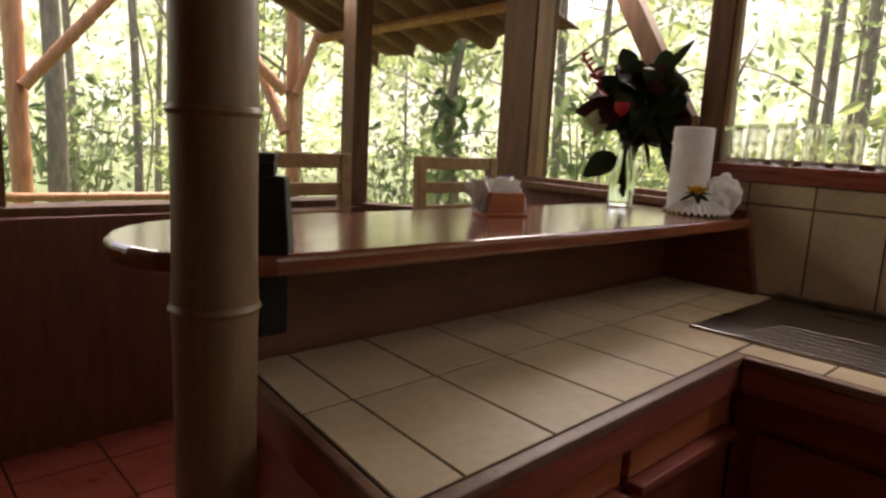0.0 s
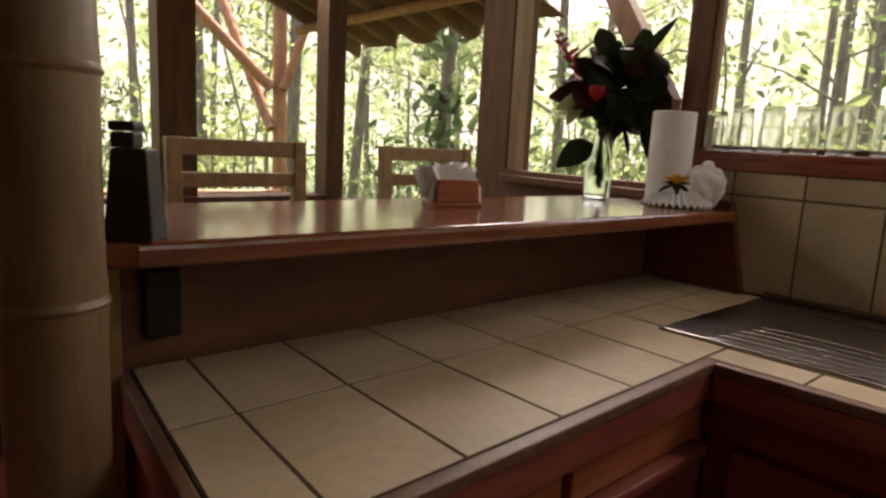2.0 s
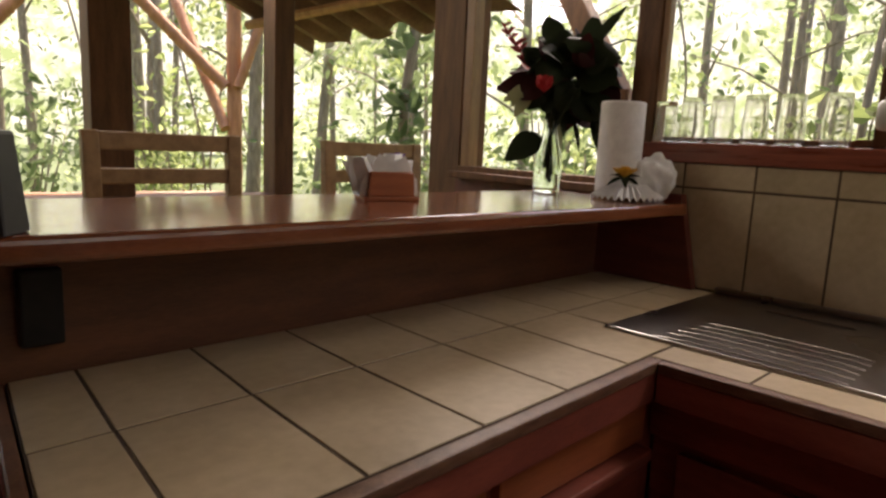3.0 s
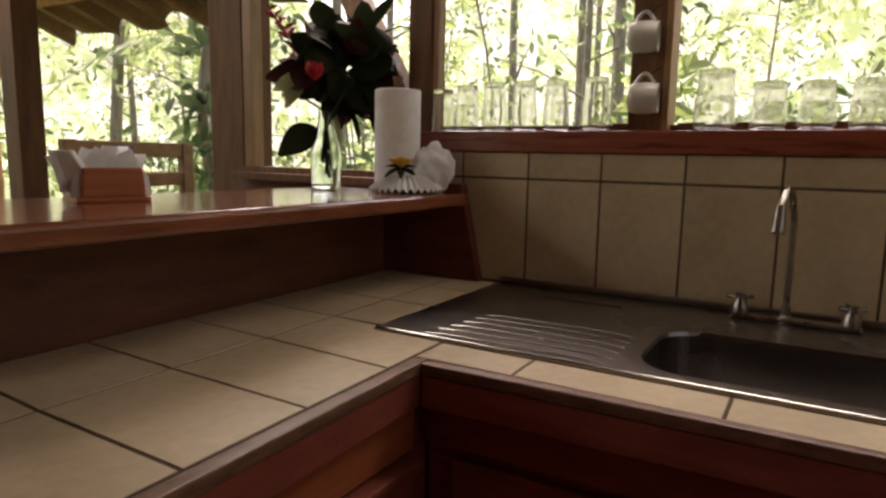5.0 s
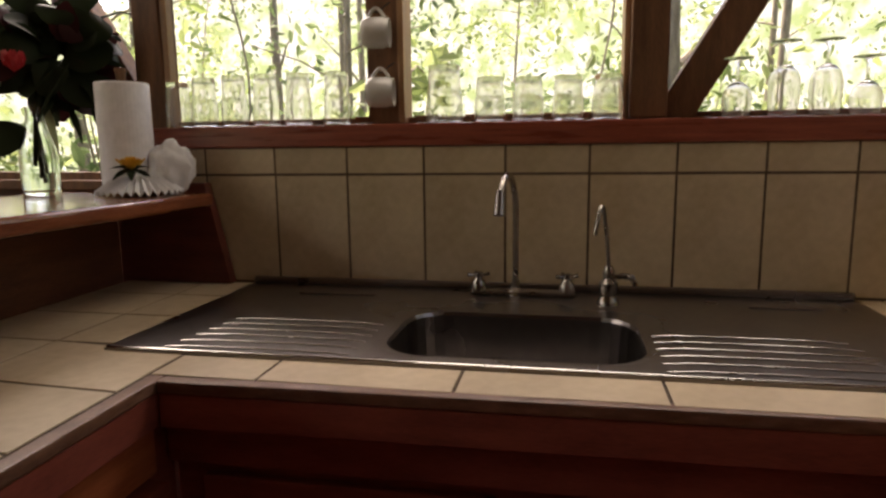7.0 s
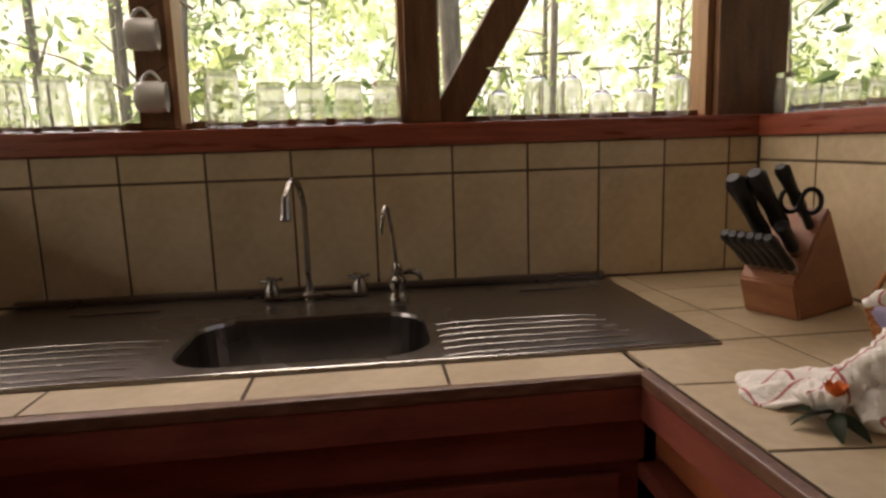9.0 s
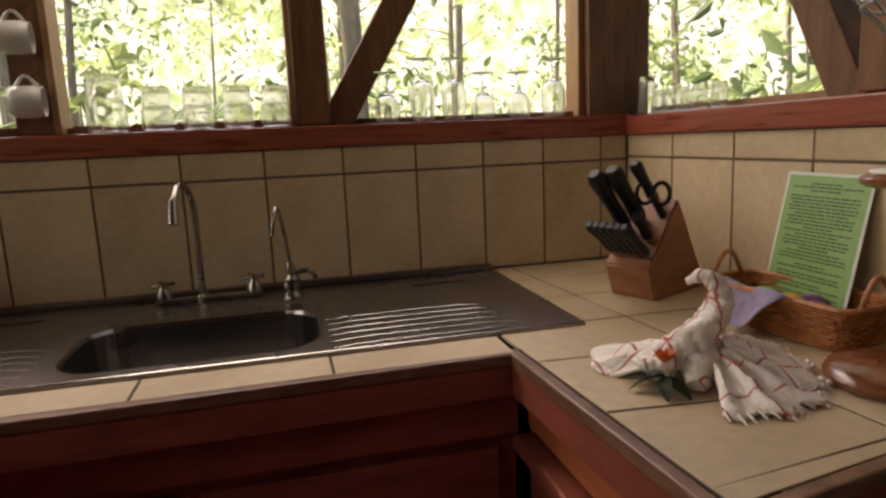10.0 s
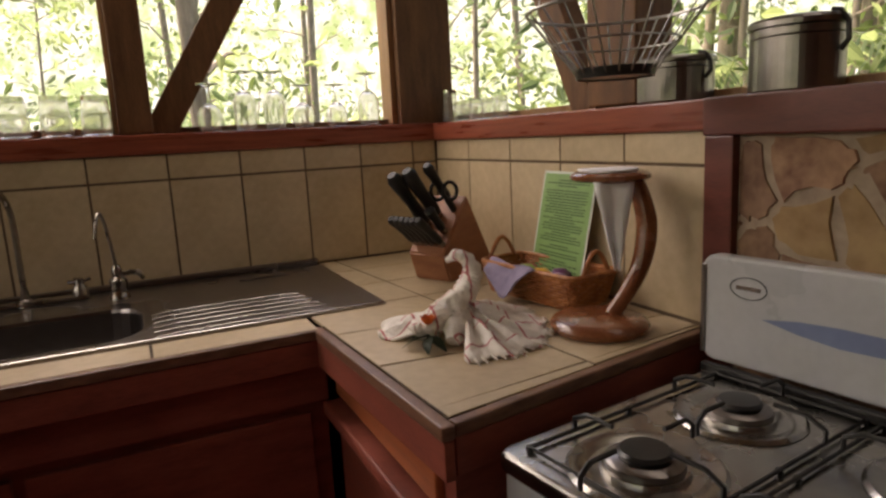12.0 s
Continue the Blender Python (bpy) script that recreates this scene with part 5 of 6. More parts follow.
sv.matrix_world = Matrix.Translation((0.706, -0.724, 0)) @ pose(0, 0, 0, 0, 0, 7) @ Matrix.Translation((-(X1 + 0.004), -(Y1 + 0.012), 0))

# ---- canisters and wire basket by the south windows ----
def canister(x, y, r, h):
    c = empty("steel_canister", "brushed steel canister with a clamp lid on the ledge", "canister", pose(x, y, SILL - 0.0065), "canisters on the ledge")
    part("body", lathe([(0.0, 0.0), (r - 0.003, 0.0), (r, 0.004), (r, h * 0.72), (r - 0.002, h * 0.735), (r, h * 0.75), (r, h * 0.84), (0.0, h * 0.84)], 48), STEEL, c, smooth=False)
    part("lid", lathe([(0.0, h), (r * 0.8, h), (r * 1.01, h * 0.97), (r * 1.06, h * 0.93), (r * 1.06, h * 0.865), (r * 1.0, h * 0.85), (0.0, h * 0.85)], 36), STEEL, c, smooth=False)
    part("clamp", tube([(-r - 0.002, 0.0, h * 0.5), (-r - 0.014, 0, h * 0.62), (-r - 0.012, 0, h * 0.84), (-r * 0.98, 0, h * 1.0), (-r * 0.8, 0, h * 1.02)], 0.0045, 8), IRON, c, "wire clamp", True)
    part("hinge", box(r - 0.001, r + 0.012, -0.014, 0.014, h * 0.68, h * 0.9, 0.003), STEEL, c)


canister(0.992, -1.345, 0.075, 0.09)
canister(0.728, -1.345, 0.0725, 0.12)
WIRE = surface("dull_steel_wire", (0.3, 0.29, 0.27), (0.42, 0.41, 0.38), 0.35, 30, bump=0.02, metal=1.0)
wb = empty("wire_basket", "hanging steel wire basket before the window post", "wire basket", pose(0.89, -1.098, 1.372))
circ = lambda r, z, n=36: [(r * math.cos(2 * math.pi * k / n), r * math.sin(2 * math.pi * k / n), z) for k in range(n)]
part("rim", tube(circ(0.15, 0.11), 0.003, 8, closed=True), WIRE, wb, smooth=True)
part("middle_ring", tube(circ(0.108, 0.055), 0.0018, 8, closed=True), WIRE, wb, smooth=True)
part("base_band", lathe([(0.063, -0.003), (0.066, -0.003), (0.069, 0.014), (0.066, 0.014), (0.063, -0.003)], 36), IRON, wb, smooth=True)
for k in range(20):
    a = 2 * math.pi * k / 20
    ca, sa = math.cos(a), math.sin(a)
    part("wire", tube([(0.066 * ca, 0.066 * sa, 0.004), (0.085 * ca, 0.085 * sa, 0.03), (0.108 * ca, 0.108 * sa, 0.056), (0.15 * ca, 0.15 * sa, 0.11)], 0.0016, 6), WIRE, wb, smooth=True)
part("bottom_plate", lathe([(0.0, 0.0), (0.064, 0.0), (0.064, 0.003), (0.0, 0.003)], 36), WIRE, wb)
for k in range(3):
    a = 2 * math.pi * k / 3 + 0.5
    part("hanger", tube([(0.15 * math.cos(a), 0.15 * math.sin(a), 0.11), (0, 0, 0.75)], 0.0018, 5), WIRE, wb)
part("hanger", tube([(0, 0, 0.75), (0, 0, 1.386)], 0.0025, 5), WIRE, wb)

# ---- outside ----
ground = tagged(part("ground", slab([(300 * math.cos(a), 300 * math.sin(a)) for a in [2 * math.pi * k / 48 for k in range(48)]], -0.9, -0.6), EARTH), "forest floor of leaf litter", "ground", kind="structure")


# the ring emits its pale haze itself, in place of lit distant woods
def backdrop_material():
    m, n, l, b = nodes_of("glowing_forest_haze")
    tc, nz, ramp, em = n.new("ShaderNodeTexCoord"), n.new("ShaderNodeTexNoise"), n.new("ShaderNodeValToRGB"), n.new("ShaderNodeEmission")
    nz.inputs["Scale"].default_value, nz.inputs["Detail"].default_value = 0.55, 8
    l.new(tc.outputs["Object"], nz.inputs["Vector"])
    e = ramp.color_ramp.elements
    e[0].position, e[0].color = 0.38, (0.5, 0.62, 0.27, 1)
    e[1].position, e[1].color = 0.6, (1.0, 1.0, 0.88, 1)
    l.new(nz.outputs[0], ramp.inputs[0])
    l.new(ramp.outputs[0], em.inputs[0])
    em.inputs[1].default_value = BACKDROP_GLOW
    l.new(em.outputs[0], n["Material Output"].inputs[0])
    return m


# emission strength of the ring's haze
BACKDROP_GLOW = 0.4
bm = bmesh.new()
lo = [bm.verts.new((70 * math.cos(2 * math.pi * k / 64), 70 * math.sin(2 * math.pi * k / 64), -0.6)) for k in range(64)]
hi = [bm.verts.new((70 * math.cos(2 * math.pi * k / 64), 70 * math.sin(2 * math.pi * k / 64), 19 + 4 * math.sin(k * 1.7) + 3 * math.sin(k * 0.6))) for k in range(64)]
for k in range(64):
    bm.faces.new((lo[k], lo[(k + 1) % 64], hi[(k + 1) % 64], hi[k]))
tagged(part("backdrop", bm, backdrop_material()), "glowing backdrop of pale hazy distant forest", "backdrop", kind="structure")


def foliage(name, clumps, per, size, spread, mat, parent, seed, long=2.2):
    """Leaves as folded six-cornered blades, gathered round the clump centres."""
    r = np.random.default_rng(seed)
    c = np.repeat(np.array(clumps), per, axis=0)
    n = len(c)
    pos = c + r.normal(0, 1, (n, 3)) * spread
    d = r.normal(0, 1, (n, 3)) + np.array([0, 0, -0.35])
    d /= np.linalg.norm(d, axis=1)[:, None]
    s = np.cross(d, r.normal(0, 1, (n, 3)))
    s /= np.linalg.norm(s, axis=1)[:, None]
    up = np.cross(s, d)
    z = (size * r.uniform(0.6, 1.35, n))[:, None]
    w = z / long
    pts = np.stack([pos, pos + d * z * 0.35 + s * w * 0.5 + up * w * 0.15, pos + d * z * 0.75 + s * w * 0.38 + up * w * 0.1, pos + d * z * 1.05 - up * w * 0.1,
                    pos + d * z * 0.75 - s * w * 0.38 + up * w * 0.1, pos + d * z * 0.35 - s * w * 0.5 + up * w * 0.15], axis=1).reshape(-1, 3)
    k = np.arange(n)[:, None] * 6
    faces = np.concatenate([k + np.array([0, 1, 2, 3]), k + np.array([0, 3, 4, 5])], axis=0)
    me = bpy.data.meshes.new(name)
    me.from_pydata(pts.tolist(), [], faces.tolist())
    me.materials.append(mat)
    ob = new(name, me)
    ob.parent = parent
    return ob


def tree(seed, height, girth, lean, leaf, mat, crown_from, label, clump_count, per, reach=1.5):
    r = random.Random(seed)
    t = empty("tree", label, "tree", group="forest trees")
    pts, rad = [], []
    for k in range(9):
        u = k / 8
        pts.append((lean * u * u * height + 0.08 * math.sin(3 * u + seed), 0.08 * math.cos(4 * u + seed), height * u))
        rad.append(girth * (1.15 - 0.8 * u) if k else girth * 1.4)
    trunk = part("trunk", tube(pts, rad, 10), BARK, t, smooth=True)
    clumps = []
    for k in range(clump_count):
        u = crown_from + (1 - crown_from) * (k + 0.5) / clump_count
        base = Vector(pts[0]).lerp(Vector(pts[-1]), u)
        base.x = lean * u * u * height
        a = k * 2.4 + r.uniform(-0.4, 0.4)
        ln = reach * (1.1 - 0.6 * abs(u - 0.6)) * r.uniform(0.5, 1.1)
        tip = base + Vector((math.cos(a) * ln, math.sin(a) * ln, ln * r.uniform(0.05, 0.6)))
        part("limb", tube([base, base.lerp(tip, 0.5) + Vector((0, 0, 0.08)), tip], [girth * 0.35, girth * 0.22, 0.006], 6), BARK, t, smooth=True)
        clumps += [base.lerp(tip, q) + Vector((r.uniform(-0.15, 0.15), r.uniform(-0.15, 0.15), r.uniform(-0.1, 0.15))) for q in (0.55, 0.8, 1.0)]
    foliage("crown", clumps, per, leaf, 0.26 * reach / 1.5, mat, t, seed)
    return t


def bush(seed, size, leaf, mat, count, label):
    r = random.Random(seed)
    t = empty("shrub", label, "shrub", group="forest shrubs")
    clumps = []
    for k in range(7):
        a = k * 2.4
        tip = Vector((math.cos(a) * size * 0.6 * r.random(), math.sin(a) * size * 0.6 * r.random(), size * r.uniform(0.8, 1.9)))
        part("stem", tube([(0, 0, 0), tip * 0.5 + Vector((0.05, 0, 0)), tip], [0.022, 0.015, 0.006], 6), BARK, t, smooth=True)
        clumps += [tip * 0.6, tip * 0.8, tip]
    foliage("leaves", clumps, count, leaf, size * 0.2, mat, t, seed, 2.6)
    return t


def frond_plant(seed, height, fronds, reach, label):
    """A slim stem with arching feathered fronds."""
    r = random.Random(seed)
    t = empty("palm", label, "palm", group="forest palms")
    part("stem", tube([(0, 0, 0), (0.05, 0.02, height * 0.5), (0, 0, height)], [0.05, 0.04, 0.03], 8), BARK, t, smooth=True)
    for k in range(fronds):
        a, ln, rise = k * 2.4 + r.uniform(-0.3, 0.3), reach * r.uniform(0.75, 1.15), r.uniform(0.15, 0.7)
        out, sd = Vector((math.cos(a), math.sin(a), 0)), Vector((-math.sin(a), math.cos(a), 0))
        rib = arc(10, lambda u: Vector((0, 0, height)) + out * (ln * u) + Vector((0, 0, ln * (rise * u - 0.75 * u * u))))
        bm = tube(rib, [0.008 - 0.0007 * i for i in range(10)], 5)
        for i in range(34):
            u = 0.1 + 0.9 * i / 34
            q = u * 9
            p = rib[int(min(q, 8))].lerp(rib[int(min(q, 8)) + 1], q - int(min(q, 8)))
            w = ln * 0.3 * math.sin(math.pi * (0.15 + 0.8 * u))
            for sg in (-1, 1):
                d = (sd * sg + out * 0.55 + Vector((0, 0, -0.35 - 0.3 * r.random()))).normalized()
                vs = [bm.verts.new(p), bm.verts.new(p + d * w * 0.5 + out * 0.014), bm.verts.new(p + d * w), bm.verts.new(p + d * w * 0.5 - out * 0.014)]
                bm.faces.new(vs)
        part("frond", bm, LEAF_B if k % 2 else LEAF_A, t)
    return t


makers = [tree(1, 9, 0.05, 0.05, 0.13, LEAF_A, 0.12, "slim rainforest tree with scattered leaves", 18, 26, 1.5),
          tree(2, 10, 0.07, -0.03, 0.16, LEAF_B, 0.12, "rainforest tree with leaves coloured as if sunlit", 15, 20, 1.9),
          tree(3, 7, 0.04, 0.1, 0.20, LEAF_B, 0.1, "thin leaning tree with broad leaves", 11, 12, 1.2),
          tree(4, 11, 0.09, 0.0, 0.12, LEAF_B, 0.2, "tall grey-barked rainforest tree", 16, 26, 2.2)]
palms = [frond_plant(8, 2.0, 11, 1.5, "young rainforest palm with arching fronds"), frond_plant(9, 3.4, 12, 1.9, "slim forest palm with feathered fronds")]
shrubs = [bush(5, 1.0, 0.115, LEAF_B, 26, "broad-leaved green shrub on the forest floor"), bush(6, 1.3, 0.17, LEAF_A, 15, "large-leaved dark green forest shrub"), bush(7, 0.9, 0.09, LEAF_B, 34, "dense light green shrub")]
r = random.Random(11)
spots = []
tries = 0
while len(spots) < 116 and tries < 6000:
    tries += 1
    # spots at 130-265 degrees: unseen trees, added to cut the sky's light
    a = radians(r.uniform(-75, 125) if len(spots) < 74 else r.uniform(130, 265) if len(spots) < 96 else r.uniform(265, 320))
    d = r.uniform(4.5, 24) if 44 < len(spots) < 74 else r.uniform(4.5, 10)
    x, y = 1.0 + d * math.cos(a), 0.5 + d * math.sin(a)
    if -4.6 < x < 4.8 and -4.4 < y < 7.4:
        continue
    if any((x - p) ** 2 + (y - q) ** 2 < (0.7 + d * 0.05) ** 2 for p, q, _ in spots):
        continue
    spots.append((x, y, d))
used = {}
for k, (x, y, d) in enumerate(spots):
    src = makers[k % 4] if (k % 5 < 1 or (d > 13 and k % 2) or (k > 96 and k % 3)) else palms[k % 2] if k % 7 == 3 else shrubs[k % 3]
    m = Matrix.Translation((x, y, -0.6)) @ pose(0, 0, 0, 0, 0, r.uniform(0, 360))
    if src.name in used:
        o = copy_thing(src, m)
        s = r.uniform(0.8, 1.25)
        o.scale = (s, s, s)
    else:
        used[src.name] = 1
        src.matrix_world = m

# far woods: leaves past counting
r = random.Random(31)
woods = empty("far_woods", "leaves of the forest farther off, hazed and sunlit in colour", "forest", kind="stuff")
clumps = []
for k in range(560):
    # every fifth clump is added behind the room, out of view
    a, d = radians(r.uniform(-98, 118) if k % 5 else r.uniform(120, 285)), r.uniform(11, 32)
    clumps.append(Vector((1 + d * math.cos(a), 0.5 + d * math.sin(a), r.uniform(-0.3, 2.2 + d * 0.42))))
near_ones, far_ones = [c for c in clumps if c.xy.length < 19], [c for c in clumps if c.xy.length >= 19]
half = len(near_ones) // 2
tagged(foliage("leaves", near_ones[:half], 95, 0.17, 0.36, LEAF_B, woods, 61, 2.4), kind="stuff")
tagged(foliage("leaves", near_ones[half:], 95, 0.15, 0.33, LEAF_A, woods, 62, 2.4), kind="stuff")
# the farthest clumps take the haze-coloured leaf
tagged(foliage("leaves", far_ones, 90, 0.24, 0.62, LEAF_FAR_HAZE, woods, 63, 2.2), kind="stuff")
# slim trunks of the forest
r = random.Random(77)
for k in range(26):
    a, d = radians(r.uniform(-60, 112)), r.uniform(8, 20)
    g, hgt, lean = r.uniform(0.05, 0.13), r.uniform(9, 13), r.uniform(-0.6, 0.6)
    t = empty("bare_trunk", "slim pale brown rainforest trunk", "tree trunk", Matrix.Translation((1 + d * math.cos(a), 0.5 + d * math.sin(a), -0.62)), "slim trunks")
    pts = arc(9, lambda u: (lean * u + 0.1 * math.sin(5 * u + k), 0.1 * math.cos(4 * u + k), hgt * u))
    part("trunk", tube(pts, [g * (1.2 - 0.6 * i / 8) for i in range(9)], 10), BARK, t, smooth=True)
    for q in (3, 5, 6):
        b = Vector(pts[q])
        e = b + Vector((r.uniform(-1.2, 1.2), r.uniform(-1.2, 1.2), r.uniform(0.4, 1.3)))
        part("limb", tube([b, b.lerp(e, 0.5) + Vector((0, 0, 0.12)), e], [g * 0.4, g * 0.25, 0.006], 6), BARK, t, smooth=True)

# porch roof, bamboo posts, braces and rail beyond the north windows
roof = empty("porch_roof", "weathered corrugated roof sheet on bamboo poles", "roof", kind="")
e0, e1, u0 = Vector((2.50, 3.62, 1.90)), Vector((2.86, 2.50, 2.02)), Vector((1.72, 3.98, 2.34))
along, slope = (e1 - e0), (u0 - e0) * 1.15
nrm = along.cross(slope).normalized()
if nrm.z < 0:
    nrm = -nrm
bm = bmesh.new()
rows = []
for j in range(9):
    row = []
    for i in range(73):
        u = -0.12 + 1.3 * i / 72
        jag = 0.05 * math.sin(i * 0.45) * (j == 0)
        row.append(bm.verts.new(e0 + along * u + slope * (j / 8 - jag) + nrm * (0.028 * math.sin(u * 2 * math.pi * 7.0))))
    rows.append(row)
for a, b in zip(rows, rows[1:]):
    for i in range(72):
        bm.faces.new((a[i], a[i + 1], b[i + 1], b[i]))
sheet = part("sheet", bm, ROOF_SHEET, roof, "brown corrugated sheet", True)
md = sheet.modifiers.new("thick", "SOLIDIFY")
md.thickness = 0.012
for j in (0.3, 0.75):
    p, q = e0 + along * -0.1 + slope * j - nrm * 0.07, e0 + along * 1.15 + slope * j - nrm * 0.07
    part("batten", tube([p, q], 0.03, 8), BAMBOO_OUT, roof, "bamboo batten", True)


def pole(name, pts, rad, label, cat="bamboo pole"):
    t = empty(name, label, cat, kind="")
    pts = [Vector(p) for p in pts]
    n = 12
    line, rr = [], []
    for k in range(n * 4 + 1):
        u = k / (n * 4)
        line.append(pts[0].lerp(pts[1], u))
        rr.append(rad * (1.1 if k % 8 == 0 else 1.0))
    part("culm", tube(line, rr, 12), BAMBOO_OUT, t, smooth=True)
    return t


pole("bamboo_post", ((2.66, 5.03, -0.6), (2.79, 5.3, 2.6)), 0.062, "orange bamboo post of the porch")
pole("bamboo_brace", ((2.67, 5.22, 1.70), (2.0, 5.66, 2.5)), 0.05, "slanting orange bamboo brace", "brace")
pole("bamboo_brace", ((2.75, 5.15, 1.70), (3.02, 5.08, 2.5)), 0.04, "slanting orange bamboo brace", "brace")
pole("bamboo_brace", ((2.66, 5.2, 1.35), (2.5, 5.95, 2.6)), 0.045, "curved orange wooden brace", "brace")
pole("bamboo_post", ((0.74, 5.75, -0.6), (0.79, 6.2, 2.6)), 0.075, "orange bamboo post of the porch")
pole("bamboo_brace", ((0.80, 5.95, 1.60), (1.5, 5.85, 2.46)), 0.05, "slanting orange bamboo brace", "brace")
pole("bamboo_rail", ((-1.5, 5.95, 0.75), (2.70, 5.1, 0.80)), 0.032, "pale bamboo porch rail", "rail")
pole("roof_pole", ((-1.5, 6.0, 2.62), (3.4, 5.0, 2.55)), 0.06, "long bamboo pole under the porch roof", "pole")

# hanging vines beyond the windows
r = random.Random(21)
for k in range(7):
    x, y = (r.uniform(1.6, 4.4), r.uniform(6.3, 7.8)) if k < 5 else (r.uniform(4.4, 6.5), r.uniform(-2, 5))
    v = empty("hanging_vine", "thin brown hanging vine", "vine", group="vines")
    z = 4.5
    pts = []
    while z > -0.6:
        pts.append((x + 0.15 * math.sin(z * 1.3 + k), y + 0.12 * math.cos(z * 1.7 + k), z))
        z -= 0.35
    pts.append((x, y, -0.62))
    part("stem", tube(pts, 0.008 + 0.006 * r.random(), 5), BARK, v, smooth=True)
    foliage("leaves", [Vector(p) for p in pts[::3]], 4, 0.10, 0.12, LEAF_A, v, 40 + k, 2.6)

climber = empty("climbing_vine", "dark large-leaved vine climbing a slim trunk", "vine")
foot = Vector((4.46, 4.87, -0.62))
stem = [foot + Vector((0.06 * math.sin(z * 2), 0.05 * math.cos(z * 3), z)) for z in [0.3 * k for k in range(16)]]
part("trunk", tube(stem, 0.05, 8), BARK, climber, smooth=True)
foliage("leaves", [p for p in stem[4:14]], 22, 0.2, 0.16, LEAF_A, climber, 91, 2.0)

# ---- flagstones behind the stove ----
STONE = surface("rust_brown_flagstone", (0.12, 0.05, 0.03), (0.33, 0.2, 0.12), 0.8, 16, bump=0.7, vary=0.25, fine=55)
OCHRE_STONE = surface("ochre_flagstone", (0.22, 0.13, 0.055), (0.36, 0.24, 0.115), 0.8, 10, bump=0.4, vary=0.15, fine=40)
r = random.Random(8)
seeds = [(-0.55 + 0.13 * i + 0.06 * (j % 2) + r.uniform(-0.05, 0.05), 0.6 + 0.1 * j + r.uniform(-0.035, 0.035)) for i in range(11) for j in range(8)]


def cell(k, x0, x1, z0, z1, gap):
    poly = [Vector(p) for p in ((x0, z0), (x1, z0), (x1, z1), (x0, z1))]
    c = Vector(seeds[k])
    for j, s in enumerate(seeds):
        if j == k:
            continue
        s = Vector(s)
        nn = (s - c).normalized()
        mid = (s + c) / 2 - nn * gap
        out = []
        for a, b in zip(poly, poly[1:] + poly[:1]):
            da, db = (a - mid).dot(nn), (b - mid).dot(nn)
            if da <= 0:
                out.append(a)
            if da * db < 0:
                out.append(a.lerp(b, da / (da - db)))
        poly = out
        if len(poly) < 3:
            return []
    return poly


for k in range(len(seeds)):
    poly = cell(k, -0.58, 0.78, 0.55, 1.256, 0.0065)
    if len(poly) < 3:
        continue
    bm = bmesh.new()
    lift = r.uniform(0.0, 0.006)
    c = sum((p for p in poly), Vector((0, 0))) / len(poly)
    fine = []
    for a, b in zip(poly, poly[1:] + poly[:1]):
        fine += [a.lerp(b, q) + Vector((r.uniform(-1, 1), r.uniform(-1, 1))) * 0.007 for q in (0.0, 0.33, 0.66)]
    low = [bm.verts.new((p.x, SOUTH - 0.0095, p.y)) for p in fine]
    top = [bm.verts.new((c.x + (p.x - c.x) * 0.96, SOUTH - 0.005 + lift * 0.6, c.y + (p.y - c.y) * 0.96)) for p in fine]
    for i in range(len(fine)):
        bm.faces.new((low[i], low[(i + 1) % len(fine)], top[(i + 1) % len(fine)], top[i]))
    bm.faces.new(top)
    part("stone", bm, OCHRE_STONE if k % 6 == 5 or k % 11 == 3 else STONE, wall_stove)

# ---- tiles ----
def west(y):
    return 0.2505 + 0.115 * (y - 0.5)


def quads(parent, lines, rows, gap=0.003, thick=0.008):
    """Tiles between joint lines that run slightly askew: lines give x at the front, middle and back rows."""
    for a, b in zip(lines, lines[1:]):
        for k, (near, far) in enumerate(zip(rows, rows[1:])):
            p = [Vector((a[k], near(a[k]))), Vector((b[k], near(b[k]))), Vector((b[k + 1], far(b[k + 1]))), Vector((a[k + 1], far(a[k + 1])))]
            mid = sum(p, Vector((0, 0))) / 4
            inset = []
            for q in p:
                d = q - mid
                inset.append((q.x - math.copysign(gap, d.x), q.y - math.copysign(gap, d.y)))
            part("tile", slab(inset, TOP - thick, TOP + random.uniform(-0.0004, 0.0003), 0.0012), TILE, parent)


BAR_ROWS = [lambda x: 0.499 + 0.0255 * (x - 0.57), lambda x: 0.806 + 0.02 * (x - 0.58), lambda x: 1.073]
part("grout_bed", slab([(west(0.492), 0.492), (1.395, 0.517), (0.385, 0.5175), (0.385, 1.072), (west(1.072), 1.072)], TOP - 0.05, TOP - 0.0016), GROUT, counter_bar)
quads(counter_bar, [(west(0.49), west(0.8), west(1.072)), (0.364, 0.388, 0.412), (0.572, 0.585, 0.603), (0.784, 0.787, 0.8), (0.995, 1.0, 1.01), (1.2, 1.216, 1.226), (1.402, 1.424, 1.43)], BAR_ROWS)
quads(counter_corner, [(1.424, 1.43), (1.63, 1.632), (1.83, 1.832), (1.999, 1.999)], BAR_ROWS[1:])
quads(counter_corner, [(1.424, 1.424), (1.63, 1.63), (1.83, 1.83), (1.999, 1.999)], [lambda x: 0.686, BAR_ROWS[1]])
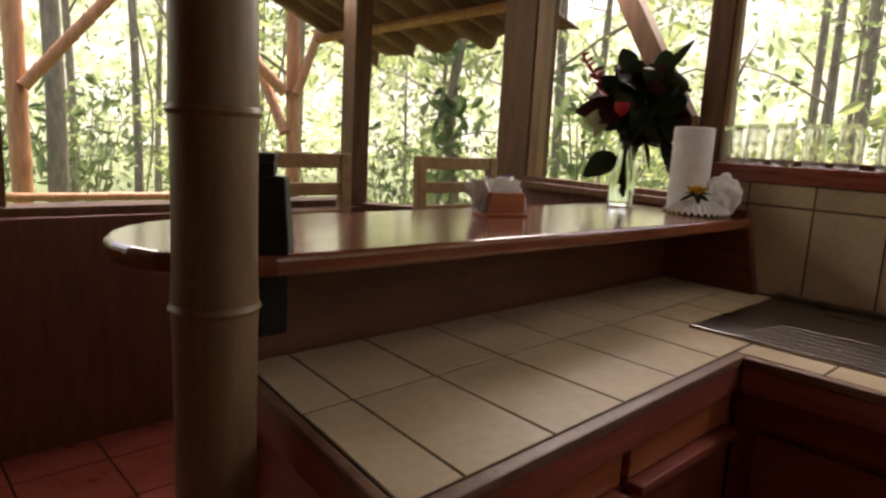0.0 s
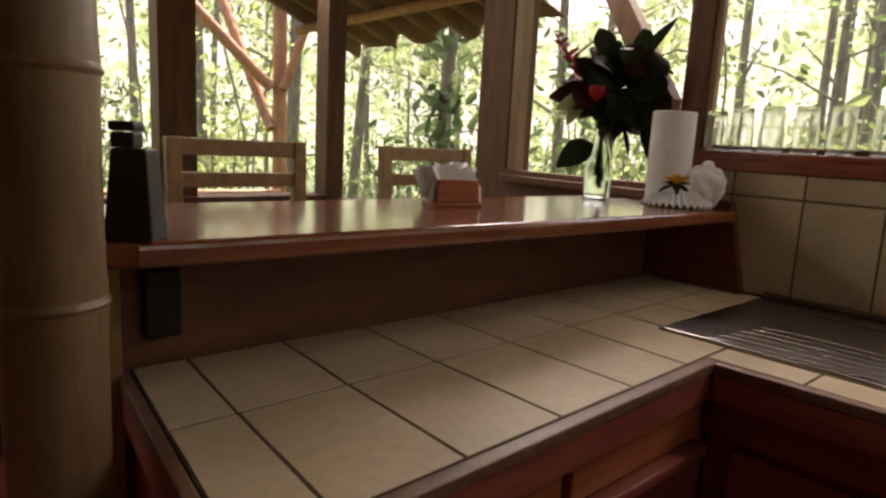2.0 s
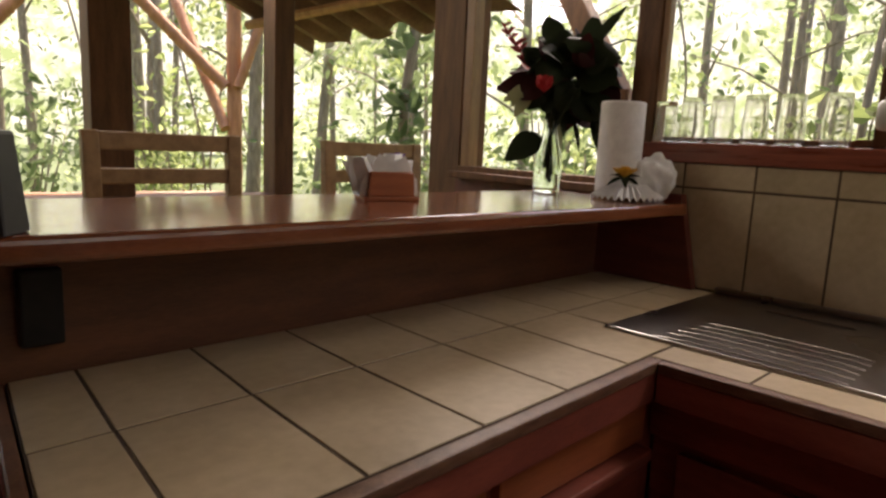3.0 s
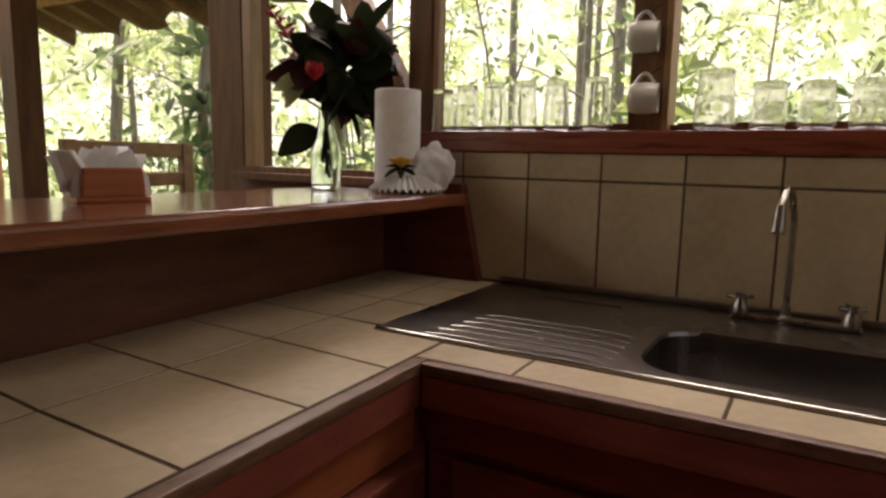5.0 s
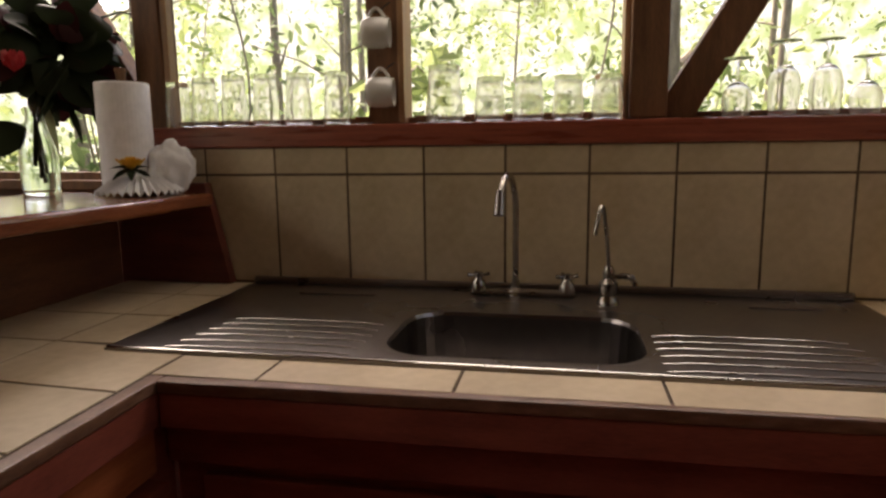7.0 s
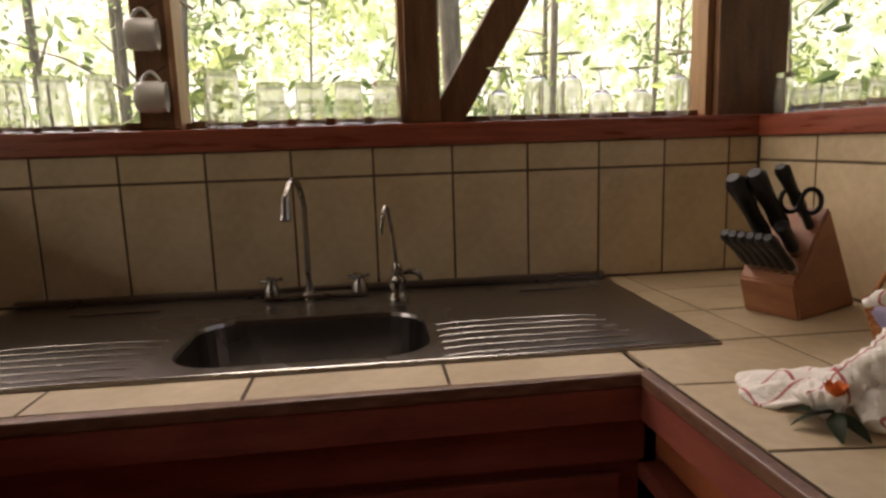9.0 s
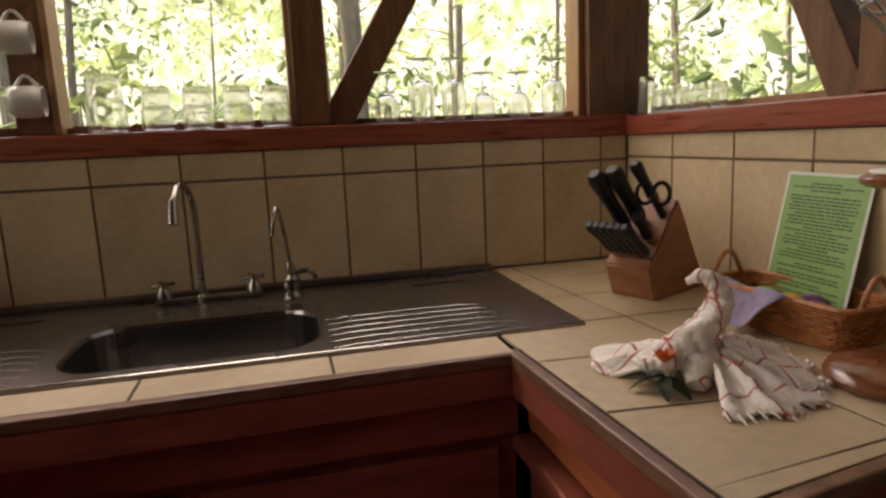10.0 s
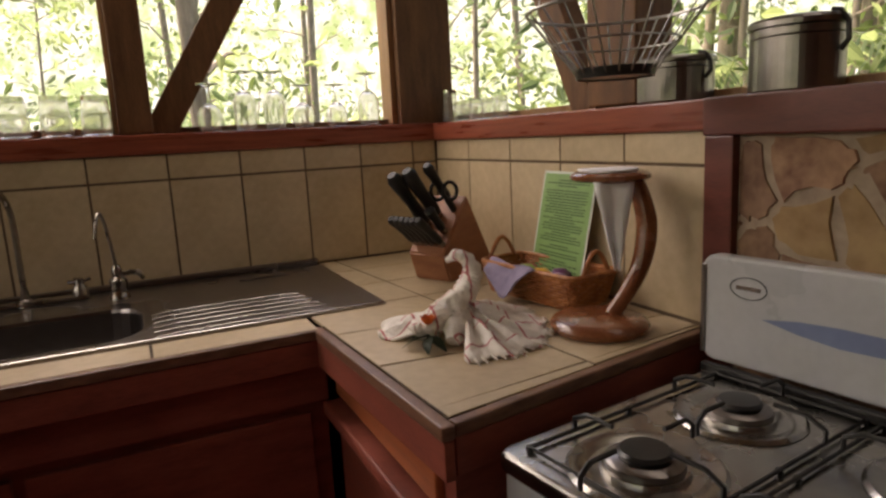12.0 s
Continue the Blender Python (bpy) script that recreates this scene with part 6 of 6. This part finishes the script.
SOUTH_ROWS = [lambda x: -0.657 + 0.048 * (x - 1.217), lambda x: -0.972 + 0.07 * (x - 0.9), lambda x: SOUTH + 0.001]
part("grout_bed", slab([(0.754, -0.679), (1.3, -0.654), (1.3, -0.6805), (0.859, -0.6805), (0.859, -1.278)], TOP - 0.05, TOP - 0.0016), GROUT, counter_south)
quads(counter_south, [(0.753, 0.804, 0.855), (0.787, 0.822, 0.862), (0.998, 0.97, 0.95), (1.218, 1.195, 1.18), (1.41, 1.41, 1.41)], SOUTH_ROWS)
quads(counter_south, [(1.41, 1.41), (1.615, 1.615), (1.82, 1.82), (1.999, 1.999)], SOUTH_ROWS[1:])
quads(counter_south, [(1.41, 1.41), (1.615, 1.615), (1.82, 1.82), (1.999, 1.999)], [lambda x: -0.835, SOUTH_ROWS[1]])
lay(counter_sink_front, [1.28, 1.384], [-0.642, -0.32, 0.0, 0.325, 0.516])
UP_E = pose(0, 0, 0, 0, -90, 0)
UP_S = pose(0, 0, 0, -90, 0, 0)
ys = [0.947, 0.82, 0.614, 0.409, 0.2, -0.012, -0.22, -0.426, -0.627, -0.823, -1.007, -1.192, SOUTH + 0.002]
for y1, y0 in zip(ys, ys[1:]):
    for z0, z1 in ((0.903, 1.1995), (1.2015, 1.2735)):
        if y1 - y0 > 0.012:
            tile(wall_east, (EAST, (y0 + y1) / 2, (z0 + z1) / 2), z1 - z0 - 0.005, y1 - y0 - 0.006, UP_E)
xs = [EAST - 0.002, 1.77, 1.528, 1.298, 1.07, 0.849]
for x1, x0 in zip(xs, xs[1:]):
    for z0, z1 in ((0.903, 1.206), (1.208, 1.2715)):
        tile(wall_south, ((x0 + x1) / 2, SOUTH, (z0 + z1) / 2), x1 - x0 - 0.006, z1 - z0 - 0.005, UP_S)
for i in range(14):
    for j in range(17):
        x, y = -2.43 + 0.34 * i, -2.33 + 0.34 * j
        if x < 2.2 and y < 2.9:
            tile(floor, (x, y, 0.0), 0.332, 0.332, FLAT, RED_TILE, thick=0.011)
